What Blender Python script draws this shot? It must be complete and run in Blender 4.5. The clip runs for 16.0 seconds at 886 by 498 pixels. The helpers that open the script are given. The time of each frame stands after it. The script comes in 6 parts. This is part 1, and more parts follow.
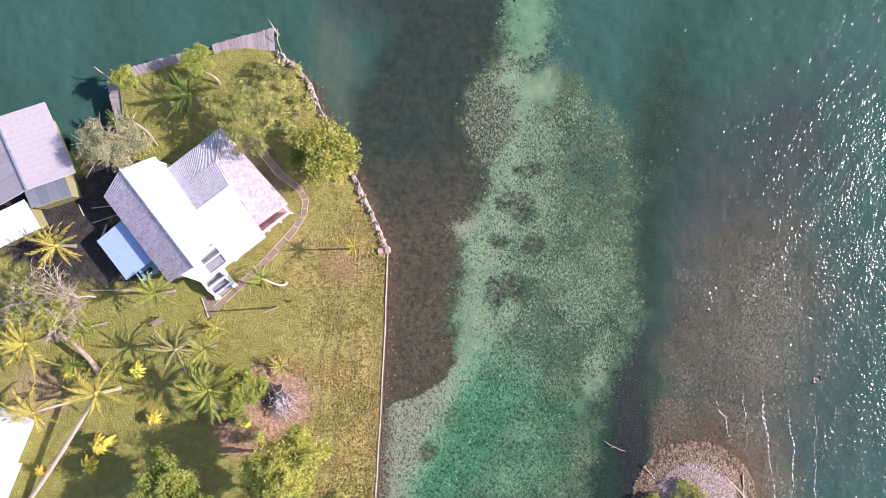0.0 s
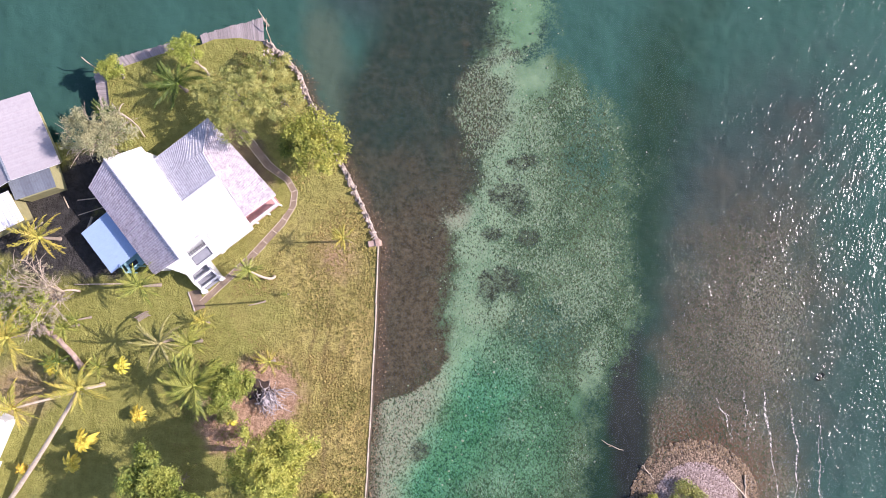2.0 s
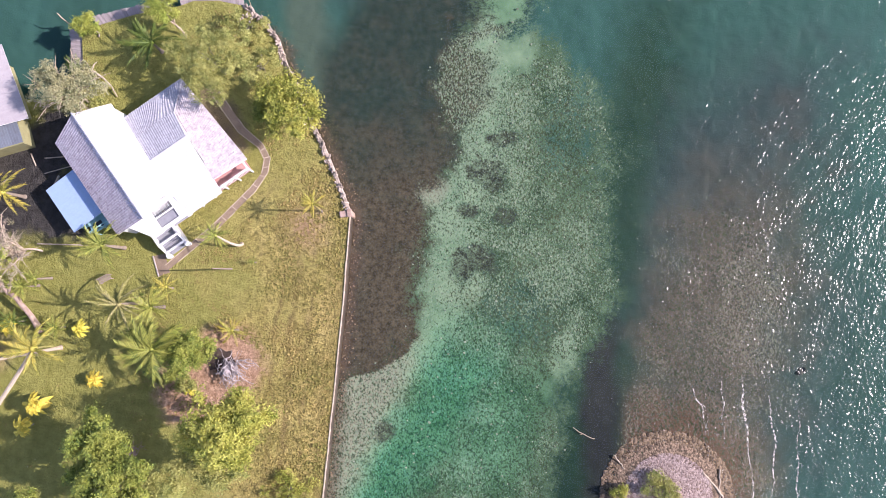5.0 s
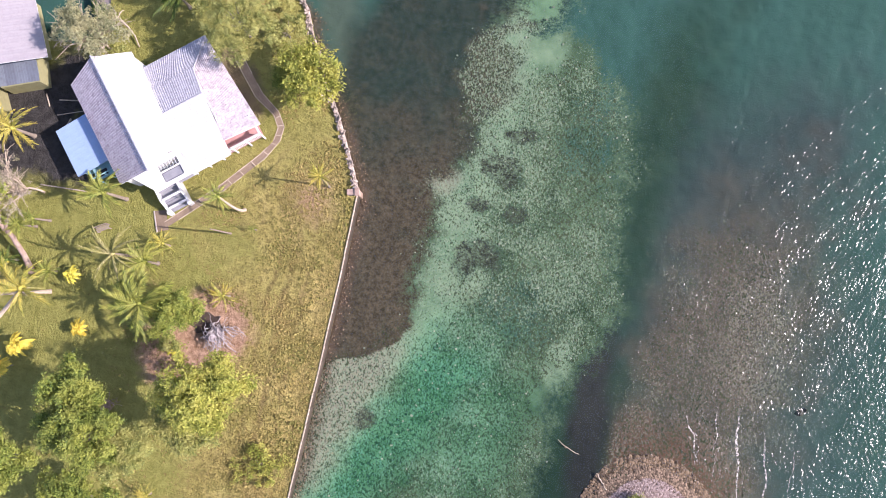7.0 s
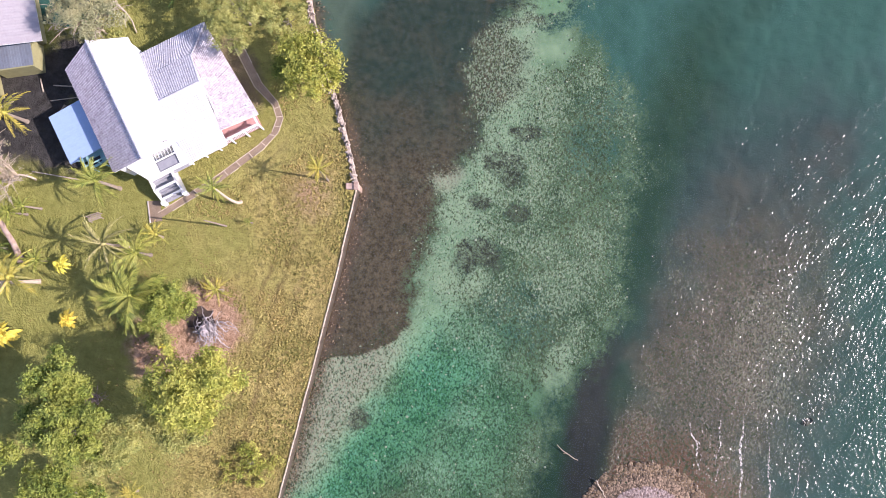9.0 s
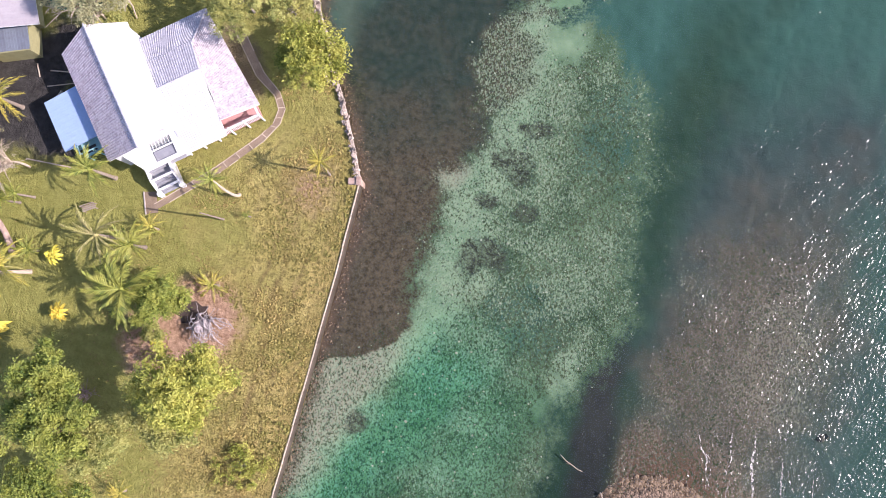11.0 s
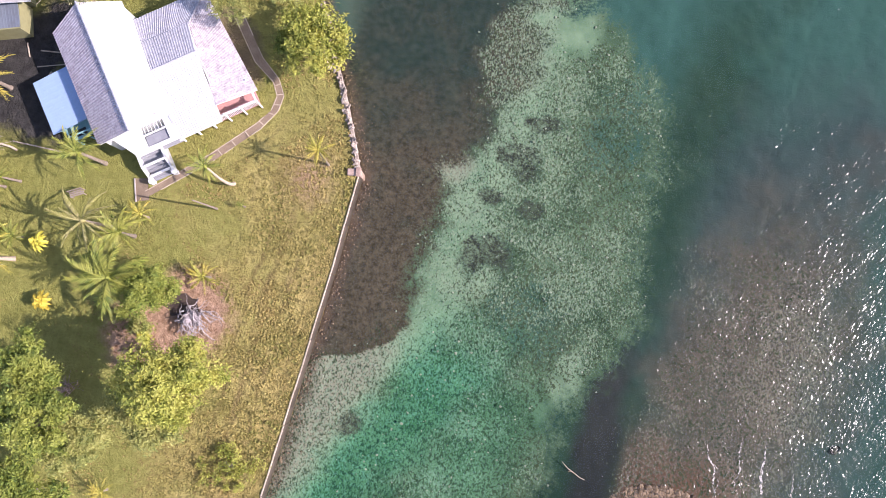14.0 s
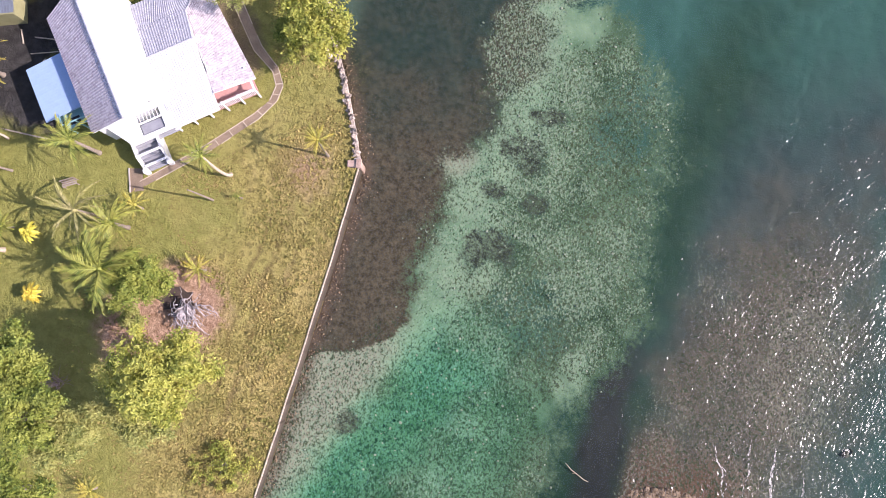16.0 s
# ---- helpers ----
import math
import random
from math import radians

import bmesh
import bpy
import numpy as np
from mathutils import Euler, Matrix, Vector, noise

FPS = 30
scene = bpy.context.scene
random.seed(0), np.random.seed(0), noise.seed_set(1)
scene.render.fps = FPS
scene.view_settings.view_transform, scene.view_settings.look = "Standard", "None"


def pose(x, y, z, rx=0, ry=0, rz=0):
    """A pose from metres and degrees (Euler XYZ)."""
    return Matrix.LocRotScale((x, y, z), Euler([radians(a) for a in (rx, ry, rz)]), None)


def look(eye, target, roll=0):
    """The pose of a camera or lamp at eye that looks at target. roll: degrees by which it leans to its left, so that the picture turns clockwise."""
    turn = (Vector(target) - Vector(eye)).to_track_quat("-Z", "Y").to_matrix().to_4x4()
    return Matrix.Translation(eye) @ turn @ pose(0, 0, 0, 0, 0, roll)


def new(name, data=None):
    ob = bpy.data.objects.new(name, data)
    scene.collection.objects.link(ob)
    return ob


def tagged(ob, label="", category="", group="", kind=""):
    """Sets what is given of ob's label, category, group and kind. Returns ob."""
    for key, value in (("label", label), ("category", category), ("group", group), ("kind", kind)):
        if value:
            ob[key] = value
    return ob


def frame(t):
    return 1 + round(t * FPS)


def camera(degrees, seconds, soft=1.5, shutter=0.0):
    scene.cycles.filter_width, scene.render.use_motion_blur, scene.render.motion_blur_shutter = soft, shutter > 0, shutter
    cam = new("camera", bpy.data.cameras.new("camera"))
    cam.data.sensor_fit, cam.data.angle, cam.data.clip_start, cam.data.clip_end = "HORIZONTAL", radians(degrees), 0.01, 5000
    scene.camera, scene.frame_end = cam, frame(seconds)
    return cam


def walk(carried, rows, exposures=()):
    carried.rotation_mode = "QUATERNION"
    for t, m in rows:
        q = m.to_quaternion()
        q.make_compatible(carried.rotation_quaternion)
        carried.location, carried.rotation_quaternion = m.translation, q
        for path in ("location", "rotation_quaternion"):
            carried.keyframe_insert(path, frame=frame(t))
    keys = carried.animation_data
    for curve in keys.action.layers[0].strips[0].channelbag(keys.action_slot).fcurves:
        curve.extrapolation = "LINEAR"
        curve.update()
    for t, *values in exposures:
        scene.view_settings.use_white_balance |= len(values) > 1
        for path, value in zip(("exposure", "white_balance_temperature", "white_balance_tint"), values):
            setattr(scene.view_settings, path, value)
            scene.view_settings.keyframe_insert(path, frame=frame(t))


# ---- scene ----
cam = camera(63.95, 16.0, 0.75)
EXPO = [(0.0, 0.46, 6190, 28), (16.0, 0.46, 6190, 28)]
PATH = [
    (0, -0.565, -0.174, 63.792, 0.204, 0.098, 1.957),
    (0.5, -0.510, -0.527, 63.476, 0.488, 0.151, 1.881),
    (1, -0.319, -0.931, 63.087, 0.769, 0.205, 1.855),
    (1.5, 0.050, -1.411, 62.701, 1.021, 0.293, 1.918),
    (2, 0.551, -2.081, 62.344, 1.429, 0.425, 1.919),
    (2.5, 1.058, -2.847, 61.992, 1.839, 0.493, 1.900),
    (3, 1.526, -3.590, 61.682, 2.169, 0.443, 1.883),
    (3.5, 1.947, -4.236, 61.401, 2.433, 0.337, 1.990),
    (4, 2.337, -4.802, 61.255, 2.656, 0.268, 2.041),
    (4.2, 2.497, -5.006, 61.199, 2.708, 0.269, 2.037),
    (6.3, 4.216, -6.954, 59.237, 3.975, 1.259, 10.283),
    (6.5, 4.313, -7.084, 59.164, 4.053, 1.340, 10.699),
    (7, 4.407, -7.288, 58.911, 4.151, 1.329, 11.367),
    (7.5, 4.448, -7.444, 58.556, 4.281, 1.237, 11.953),
    (8, 4.440, -7.515, 58.185, 4.327, 1.185, 12.251),
    (8.5, 4.411, -7.517, 57.796, 4.322, 1.202, 12.465),
    (9, 4.403, -7.471, 57.406, 4.270, 1.246, 12.610),
    (11.5, 4.675, -7.346, 54.918, 4.371, 1.829, 14.324),
    (12, 4.652, -7.482, 54.566, 4.514, 1.748, 14.474),
    (12.5, 4.609, -7.683, 54.337, 4.611, 1.645, 14.627),
    (13, 4.474, -7.851, 53.966, 4.732, 1.510, 14.831),
    (13.5, 4.400, -8.012, 53.601, 4.877, 1.393, 15.114),
    (14, 4.423, -8.165, 53.231, 5.014, 1.400, 15.317),
    (14.5, 4.522, -8.318, 52.920, 5.148, 1.547, 15.474),
    (15, 4.471, -8.527, 52.582, 5.287, 1.415, 15.605),
    (15.5, 4.419, -8.776, 52.166, 5.436, 1.310, 15.716),
    (16, 4.437, -9.027, 51.779, 5.622, 1.295, 15.772),
]
walk(cam, [(t, pose(*p)) for t, *p in PATH], EXPO)

# ---- light ----
SUN_EL, SUN_AZ = 36.0, 5.0  # degrees above the horizon; degrees from +x towards +y
sun_way = Vector((math.cos(radians(SUN_EL)) * math.cos(radians(SUN_AZ)),
                  math.cos(radians(SUN_EL)) * math.sin(radians(SUN_AZ)), math.sin(radians(SUN_EL))))
sun = new("sun", bpy.data.lights.new("sun", "SUN"))
sun.matrix_world = look(sun_way * 200, (0, 0, 0))
sun.data.energy, sun.data.angle, sun.data.color = 4.9, radians(0.53), (1.0, 0.94, 0.84)
world = bpy.data.worlds.new("sky")
scene.world = world
world.use_nodes = True
sky = world.node_tree.nodes.new("ShaderNodeTexSky")
sky.sky_type, sky.sun_disc = "NISHITA", False
sky.sun_elevation, sky.sun_rotation = radians(SUN_EL), radians(90 - SUN_AZ)
back = world.node_tree.nodes["Background"]
back.inputs["Strength"].default_value = 0.15
world.node_tree.links.new(sky.outputs[0], back.inputs["Color"])


# ---- materials ----
class Nodes:
    """A small helper to lay out a node material."""

    def __init__(self, name):
        self.mat = bpy.data.materials.new(name)
        self.mat.use_nodes = True
        self.tree = self.mat.node_tree
        self.bsdf = self.tree.nodes["Principled BSDF"]
        self.out = self.tree.nodes["Material Output"]

    def node(self, kind, **sockets):
        n = self.tree.nodes.new(kind)
        for key, value in sockets.items():
            self.put(n, key.replace("_", " "), value)
        return n

    def put(self, n, key, value):
        sock = n.inputs[int(key)] if key.isdigit() else n.inputs[key]
        if hasattr(value, "links"):
            self.tree.links.new(value, sock)
        else:
            sock.default_value = value

    def place(self):
        return self.tree.nodes.new("ShaderNodeNewGeometry").outputs["Position"]

    def local(self):
        return self.tree.nodes.new("ShaderNodeTexCoord").outputs["Object"]

    def noise(self, vec, scale, detail=4.0, rough=0.55, distort=0.0):
        return self.node("ShaderNodeTexNoise", Vector=vec, Scale=scale, Detail=detail, Roughness=rough, Distortion=distort).outputs["Fac"]

    def voronoi(self, vec, scale, out="Distance"):
        return self.node("ShaderNodeTexVoronoi", Vector=vec, Scale=scale).outputs[out]

    def ramp(self, fac, *stops):
        n = self.node("ShaderNodeValToRGB", Fac=fac)
        e = n.color_ramp.elements
        while len(e) < len(stops):
            e.new(0.5)
        for el, (pos, col) in zip(e, stops):
            el.position = pos
            el.color = (*col, 1) if isinstance(col, tuple) else (col, col, col, 1)
        return n.outputs["Color"]

    def mix(self, fac, a, b, blend="MIX"):
        n = self.tree.nodes.new("ShaderNodeMix")
        n.data_type, n.blend_type = "RGBA", blend
        for i, v in ((0, fac), (6, a), (7, b)):
            if hasattr(v, "links"):
                self.tree.links.new(v, n.inputs[i])
            elif i == 0:
                n.inputs[0].default_value = v
            else:
                n.inputs[i].default_value = (*v, 1)
        return n.outputs[2]

    def math(self, op, a, b=0.0, c=None, clamp=False):
        n = self.tree.nodes.new("ShaderNodeMath")
        n.operation, n.use_clamp = op, clamp
        for i, v in enumerate((a, b) if c is None else (a, b, c)):
            self.put(n, str(i), v)
        return n.outputs[0]

    def scaled(self, vec, x, y, z, turn=0.0):
        n = self.tree.nodes.new("ShaderNodeMapping")
        n.inputs["Scale"].default_value = (x, y, z)
        n.inputs["Rotation"].default_value = (0, 0, radians(turn))
        self.tree.links.new(vec, n.inputs["Vector"])
        return n.outputs[0]

    def attr(self, name):
        n = self.tree.nodes.new("ShaderNodeAttribute")
        n.attribute_name = name
        return n.outputs["Fac"]

    def random(self):
        return self.tree.nodes.new("ShaderNodeObjectInfo").outputs["Random"]

    def island(self):
        return self.tree.nodes.new("ShaderNodeNewGeometry").outputs["Random Per Island"]

    def bump(self, height, strength, distance):
        return self.node("ShaderNodeBump", Height=height, Strength=strength, Distance=distance).outputs["Normal"]

    def done(self, color, rough=0.8, normal=None, metal=0.0, spec=0.4, through=0.0):
        b = self.bsdf
        self.put(b, "Base Color", color if hasattr(color, "links") else (*color, 1))
        self.put(b, "Roughness", rough)
        self.put(b, "Metallic", metal)
        self.put(b, "Specular IOR Level", spec)
        if normal is not None:
            self.put(b, "Normal", normal)
        return self.mat


def leaf_mat(name, dark, light, yellow, share=0.25):
    """Leaves: colour varies by leaf and by twig, with some light let through."""
    k = Nodes(name)
    tone = k.mix(k.island(), dark, light)
    patch = k.ramp(k.noise(k.place(), 0.9, 2), (0.40, 0.0), (0.62, 1.0))
    tone = k.mix(k.math("MULTIPLY", patch, share), tone, yellow)
    k.done(tone, 0.55, spec=0.3)
    tr = k.node("ShaderNodeBsdfTranslucent", Color=tone)
    m = k.node("ShaderNodeMixShader", Fac=0.2)
    k.tree.links.new(k.bsdf.outputs[0], m.inputs[1])
    k.tree.links.new(tr.outputs[0], m.inputs[2])
    k.tree.links.new(m.outputs[0], k.out.inputs["Surface"])
    return k.mat


def grain_mat(name, a, b, rough=0.8, scale=3.0, fine=30.0, bump=0.3, dist=0.02, spec=0.3, vary=0.25, stretch=(1, 1, 1)):
    """Two-scale mottled surface, a little different from piece to piece."""
    k = Nodes(name)
    v = k.scaled(k.local(), *stretch)
    big = k.ramp(k.noise(v, scale, 3), (0.3, 0.0), (0.7, 1.0))
    col = k.mix(big, a, b)
    small = k.noise(v, fine, 3)
    col = k.mix(k.math("MULTIPLY", k.ramp(small, (0.45, 0.0), (0.75, 1.0)), 0.5), col, tuple(c * 0.5 for c in a))
    col = k.mix(k.math("MULTIPLY", k.random(), vary), col, tuple(min(1, c * 1.6) for c in b))
    return k.done(col, rough, k.bump(small, bump, dist), spec=spec)


def roof_mat(name, a, b, dirt, amount=0.5, rough=0.5):
    """Weathered painted sheet metal with streaks of dirt and rust specks."""
    k = Nodes(name)
    v = k.local()
    tone = k.mix(k.random(), a, b)
    streak = k.ramp(k.noise(k.scaled(v, 2.2, 2.2, 2.2), 1.4, 5, 0.65), (0.46, 0.0), (0.72, 1.0))
    speck = k.ramp(k.noise(v, 7.0, 5, 0.8), (0.54, 0.0), (0.62, 1.0))
    tone = k.mix(k.math("MULTIPLY", k.math("MAXIMUM", streak, speck), amount), tone, dirt)
    return k.done(tone, rough, k.bump(k.noise(v, 5, 3), 0.15, 0.02), spec=0.4)


M = {}
M["bark"] = grain_mat("bark", (0.20, 0.165, 0.13), (0.34, 0.30, 0.25), 0.9, 4, 25, 0.6, 0.03)
M["pale_bark"] = grain_mat("pale_bark", (0.40, 0.32, 0.23), (0.58, 0.48, 0.37), 0.9, 4, 25, 0.6, 0.03)
M["dead_bark"] = grain_mat("dead_bark", (0.27, 0.19, 0.15), (0.46, 0.34, 0.28), 0.9, 3, 16, 0.7, 0.04)
M["palm_bark"] = grain_mat("palm_bark", (0.20, 0.16, 0.12), (0.34, 0.28, 0.22), 0.9, 3, 18, 0.7, 0.03, stretch=(1, 1, 4))
M["palm_leaf"] = leaf_mat("palm_leaf", (0.110, 0.155, 0.030), (0.400, 0.430, 0.085), (0.560, 0.500, 0.110), 0.4)
M["palm_yellow"] = leaf_mat("palm_yellow", (0.24, 0.25, 0.045), (0.60, 0.54, 0.11), (0.64, 0.48, 0.09), 0.6)
M["palm_dry"] = leaf_mat("palm_dry", (0.17, 0.17, 0.06), (0.50, 0.43, 0.20), (0.42, 0.40, 0.10), 0.5)
M["palm_dark"] = leaf_mat("palm_dark", (0.044, 0.085, 0.018), (0.170, 0.240, 0.045), (0.220, 0.245, 0.040), 0.3)
k = Nodes("croton_leaf")
tone = k.mix(k.island(), (0.50, 0.44, 0.05), (0.76, 0.66, 0.09))
tone = k.mix(k.math("MULTIPLY", k.random(), 0.6), tone, (0.70, 0.40, 0.05))
M["croton_leaf"] = k.done(k.mix(k.math("MULTIPLY", k.ramp(k.noise(k.place(), 3.0, 2), (0.5, 0.0), (0.7, 1.0)), 0.4), tone, (0.30, 0.36, 0.05)), 0.55, spec=0.3)
M["lime_leaf"] = leaf_mat("lime_leaf", (0.16, 0.20, 0.032), (0.52, 0.53, 0.105), (0.66, 0.58, 0.14), 0.45)
M["green_leaf"] = leaf_mat("green_leaf", (0.080, 0.130, 0.025), (0.36, 0.42, 0.08), (0.52, 0.50, 0.11), 0.4)
M["olive_leaf"] = leaf_mat("olive_leaf", (0.15, 0.18, 0.045), (0.44, 0.46, 0.14), (0.58, 0.54, 0.18), 0.7)
M["fresh_leaf"] = leaf_mat("fresh_leaf", (0.18, 0.24, 0.035), (0.48, 0.54, 0.11), (0.62, 0.58, 0.14), 0.4)
M["grey_leaf"] = leaf_mat("grey_leaf", (0.22, 0.23, 0.11), (0.44, 0.44, 0.25), (0.50, 0.46, 0.25), 0.8)
M["dead_twig"] = leaf_mat("dead_twig", (0.34, 0.27, 0.20), (0.52, 0.43, 0.34), (0.40, 0.41, 0.17), 0.7)
# house roof: white for sunlit slopes; pink (also dirty) and grey hold painted shade
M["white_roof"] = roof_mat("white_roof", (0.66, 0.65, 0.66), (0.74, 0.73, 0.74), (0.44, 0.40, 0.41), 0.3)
M["grey_shade_roof"] = roof_mat("grey_shade_roof", (0.44, 0.43, 0.47), (0.54, 0.53, 0.57), (0.22, 0.21, 0.24), 0.6)
M["pink_shade_roof"] = roof_mat("pink_shade_roof", (0.57, 0.50, 0.54), (0.66, 0.59, 0.62), (0.24, 0.18, 0.195), 0.7)
M["blue_roof"] = roof_mat("blue_roof", (0.33, 0.46, 0.68), (0.37, 0.50, 0.71), (0.26, 0.33, 0.45), 0.25)
M["neighbour_roof"] = roof_mat("neighbour_roof", (0.38, 0.345, 0.36), (0.43, 0.39, 0.40), (0.26, 0.22, 0.23), 0.35)
M["shed_roof"] = roof_mat("shed_roof", (0.17, 0.19, 0.23), (0.22, 0.25, 0.29), (0.12, 0.12, 0.14), 0.5)
M["red_roof"] = roof_mat("red_roof", (0.48, 0.10, 0.09), (0.55, 0.13, 0.11), (0.30, 0.10, 0.09), 0.4)
M["white_paint"] = grain_mat("white_paint", (0.74, 0.74, 0.74), (0.82, 0.82, 0.81), 0.5, 2, 20, 0.1, 0.005, vary=0.1)
M["cream_wall"] = grain_mat("cream_wall", (0.29, 0.27, 0.13), (0.37, 0.345, 0.18), 0.8, 2, 20, 0.1, 0.005, vary=0.1)
M["teal_wall"] = grain_mat("teal_wall", (0.22, 0.42, 0.45), (0.30, 0.50, 0.52), 0.7, 2, 20, 0.1, 0.005, vary=0.1)
M["faded_roof"] = roof_mat("faded_roof", (0.56, 0.50, 0.52), (0.64, 0.58, 0.60), (0.22, 0.165, 0.17), 0.75)
M["grey_slab"] = grain_mat("grey_slab", (0.25, 0.25, 0.28), (0.34, 0.34, 0.36), 0.85, 2, 20, 0.2, 0.01)
M["red_floor"] = grain_mat("red_floor", (0.48, 0.25, 0.23), (0.58, 0.33, 0.31), 0.6, 2, 15, 0.1, 0.005)
M["concrete"] = grain_mat("concrete", (0.36, 0.31, 0.27), (0.52, 0.46, 0.41), 0.9, 1.2, 14, 0.4, 0.02)
M["wall_cap"] = grain_mat("wall_cap", (0.42, 0.335, 0.24), (0.58, 0.48, 0.37), 0.9, 1.2, 14, 0.4, 0.02)
M["pier"] = grain_mat("pier", (0.34, 0.22, 0.17), (0.52, 0.38, 0.31), 0.9, 1.6, 14, 0.5, 0.03)
M["wet_stone"] = grain_mat("wet_stone", (0.06, 0.048, 0.038), (0.12, 0.095, 0.075), 0.6, 2, 12, 0.6, 0.03)
M["pit_shade_soil"] = grain_mat("pit_shade_soil", (0.045, 0.035, 0.03), (0.10, 0.07, 0.055), 0.95, 2, 12, 0.6, 0.03)
M["sea_rock"] = grain_mat("sea_rock", (0.07, 0.072, 0.058), (0.11, 0.11, 0.09), 0.9, 2, 12, 0.6, 0.03)
M["path"] = grain_mat("path", (0.22, 0.16, 0.11), (0.32, 0.24, 0.17), 0.9, 1.2, 14, 0.4, 0.02)
M["wall_stone"] = grain_mat("wall_stone", (0.15, 0.115, 0.09), (0.56, 0.47, 0.40), 0.9, 2, 12, 0.6, 0.03, vary=0.3)
M["plank"] = grain_mat("plank", (0.22, 0.185, 0.18), (0.36, 0.31, 0.30), 0.85, 2, 16, 0.4, 0.01, vary=0.4, stretch=(1, 6, 1))
M["dark_wood"] = grain_mat("dark_wood", (0.06, 0.055, 0.045), (0.12, 0.11, 0.09), 0.85, 2, 16, 0.4, 0.01)
M["timber"] = grain_mat("timber", (0.26, 0.20, 0.15), (0.40, 0.33, 0.27), 0.9, 2, 16, 0.4, 0.01)
M["dark"] = grain_mat("dark", (0.03, 0.03, 0.035), (0.05, 0.05, 0.05), 0.4, 2, 16, 0.1, 0.01)
M["root"] = grain_mat("root", (0.24, 0.205, 0.20), (0.56, 0.50, 0.50), 0.9, 3, 18, 0.6, 0.03)
M["cobble"] = grain_mat("cobble", (0.30, 0.24, 0.19), (0.52, 0.44, 0.36), 0.85, 3, 18, 0.3, 0.02, vary=0.5)
k = Nodes("pebble")
M["pebble"] = k.done(k.mix(k.island(), (0.08, 0.055, 0.035), (0.38, 0.27, 0.18)), 0.85)
k = Nodes("gravel")
M["gravel"] = k.done(k.mix(k.island(), (0.17, 0.115, 0.095), (0.48, 0.375, 0.335)), 0.85)
k = Nodes("reef_stone")
M["reef_stone"] = k.done(k.mix(k.island(), (0.16, 0.20, 0.14), (0.36, 0.40, 0.30)), 0.9)
k = Nodes("grass_blade")
gp = k.ramp(k.noise(k.place(), 0.25, 3), (0.35, 0.0), (0.65, 1.0))
M["grass_blade"] = k.done(k.mix(k.island(), k.mix(gp, (0.20, 0.19, 0.05), (0.29, 0.215, 0.075)), k.mix(gp, (0.38, 0.335, 0.10), (0.53, 0.415, 0.155))), 0.8, spec=0.2)


# lawn: fresh near the house, dry and rough towards the sea, bare soil round the uprooted stump
def soil_spot(k, p, x, y, r, soft):
    d = k.node("ShaderNodeVectorMath", **{"0": p, "1": (x, y, 0.9)})
    d.operation = "DISTANCE"
    wob = k.math("MULTIPLY", k.math("SUBTRACT", k.noise(p, 0.8, 4), 0.5), 2.6)
    return k.node("ShaderNodeMapRange", Value=k.math("ADD", d.outputs["Value"], wob), From_Min=r, From_Max=r - soft).outputs[0]


k = Nodes("lawn")
p = k.place()
sep = k.node("ShaderNodeSeparateXYZ", Vector=p)
dry = k.math("ADD", k.math("MULTIPLY", k.math("ADD", sep.outputs["X"], 19.8), 0.065), k.math("MULTIPLY", k.math("SUBTRACT", k.noise(p, 0.18, 4), 0.5), 1.9), clamp=True)
dry = k.math("MULTIPLY", dry, k.node("ShaderNodeMapRange", Value=sep.outputs["Y"], From_Min=5.0, From_Max=-5.0, To_Min=0.25, To_Max=1.0).outputs[0])
fresh = k.mix(k.ramp(k.noise(p, 1.3, 5, 0.65), (0.32, 0.0), (0.68, 1.0)), (0.290, 0.290, 0.074), (0.435, 0.412, 0.118))
rough_grass = k.mix(k.ramp(k.noise(p, 1.0, 6, 0.7), (0.34, 0.0), (0.66, 1.0)), (0.54, 0.415, 0.140), (0.80, 0.620, 0.240))
col = k.mix(dry, fresh, rough_grass)
bare = k.ramp(k.noise(k.scaled(p, 1.0, 0.35, 1.0), 0.9, 5, 0.7), (0.52, 0.0), (0.68, 1.0))
col = k.mix(k.math("MULTIPLY", k.math("MULTIPLY", bare, dry), 0.55), col, (0.36, 0.255, 0.14))
clump = k.ramp(k.noise(p, 2.3, 3, 0.6), (0.53, 0.0), (0.60, 1.0))
col = k.mix(k.math("MULTIPLY", clump, k.math("ADD", k.math("MULTIPLY", dry, 0.80), 0.05)), col, (0.095, 0.080, 0.026))
fine = k.noise(p, 5.5, 5, 0.7)
col = k.mix(k.math("MULTIPLY", k.ramp(fine, (0.50, 0.0), (0.70, 1.0)), k.math("ADD", 0.22, k.math("MULTIPLY", dry, 0.35))), col, (0.105, 0.10, 0.028))
soil = k.mix(k.ramp(k.noise(p, 2.2, 5, 0.7), (0.35, 0.0), (0.65, 1.0)), (0.38, 0.220, 0.130), (0.70, 0.460, 0.310))
col = k.mix(soil_spot(k, p, -14.8, -13.6, 3.9, 1.4), col, soil)
col = k.mix(soil_spot(k, p, -17.7, -15.9, 3.5, 1.0), col, soil)
col = k.mix(k.math("MULTIPLY", soil_spot(k, p, -9.2, -1.6, 2.8, 2.5), 0.75), col, soil)
col = k.mix(k.math("MULTIPLY", soil_spot(k, p, -36.0, -14.0, 3.5, 2.0), 0.6), col, soil)
verge = k.node("ShaderNodeMapRange", Value=k.math("ADD", sep.outputs["X"], k.math("MULTIPLY", k.math("SUBTRACT", k.noise(p, 0.7, 4), 0.5), 1.4)), From_Min=-7.3, From_Max=-6.6).outputs[0]
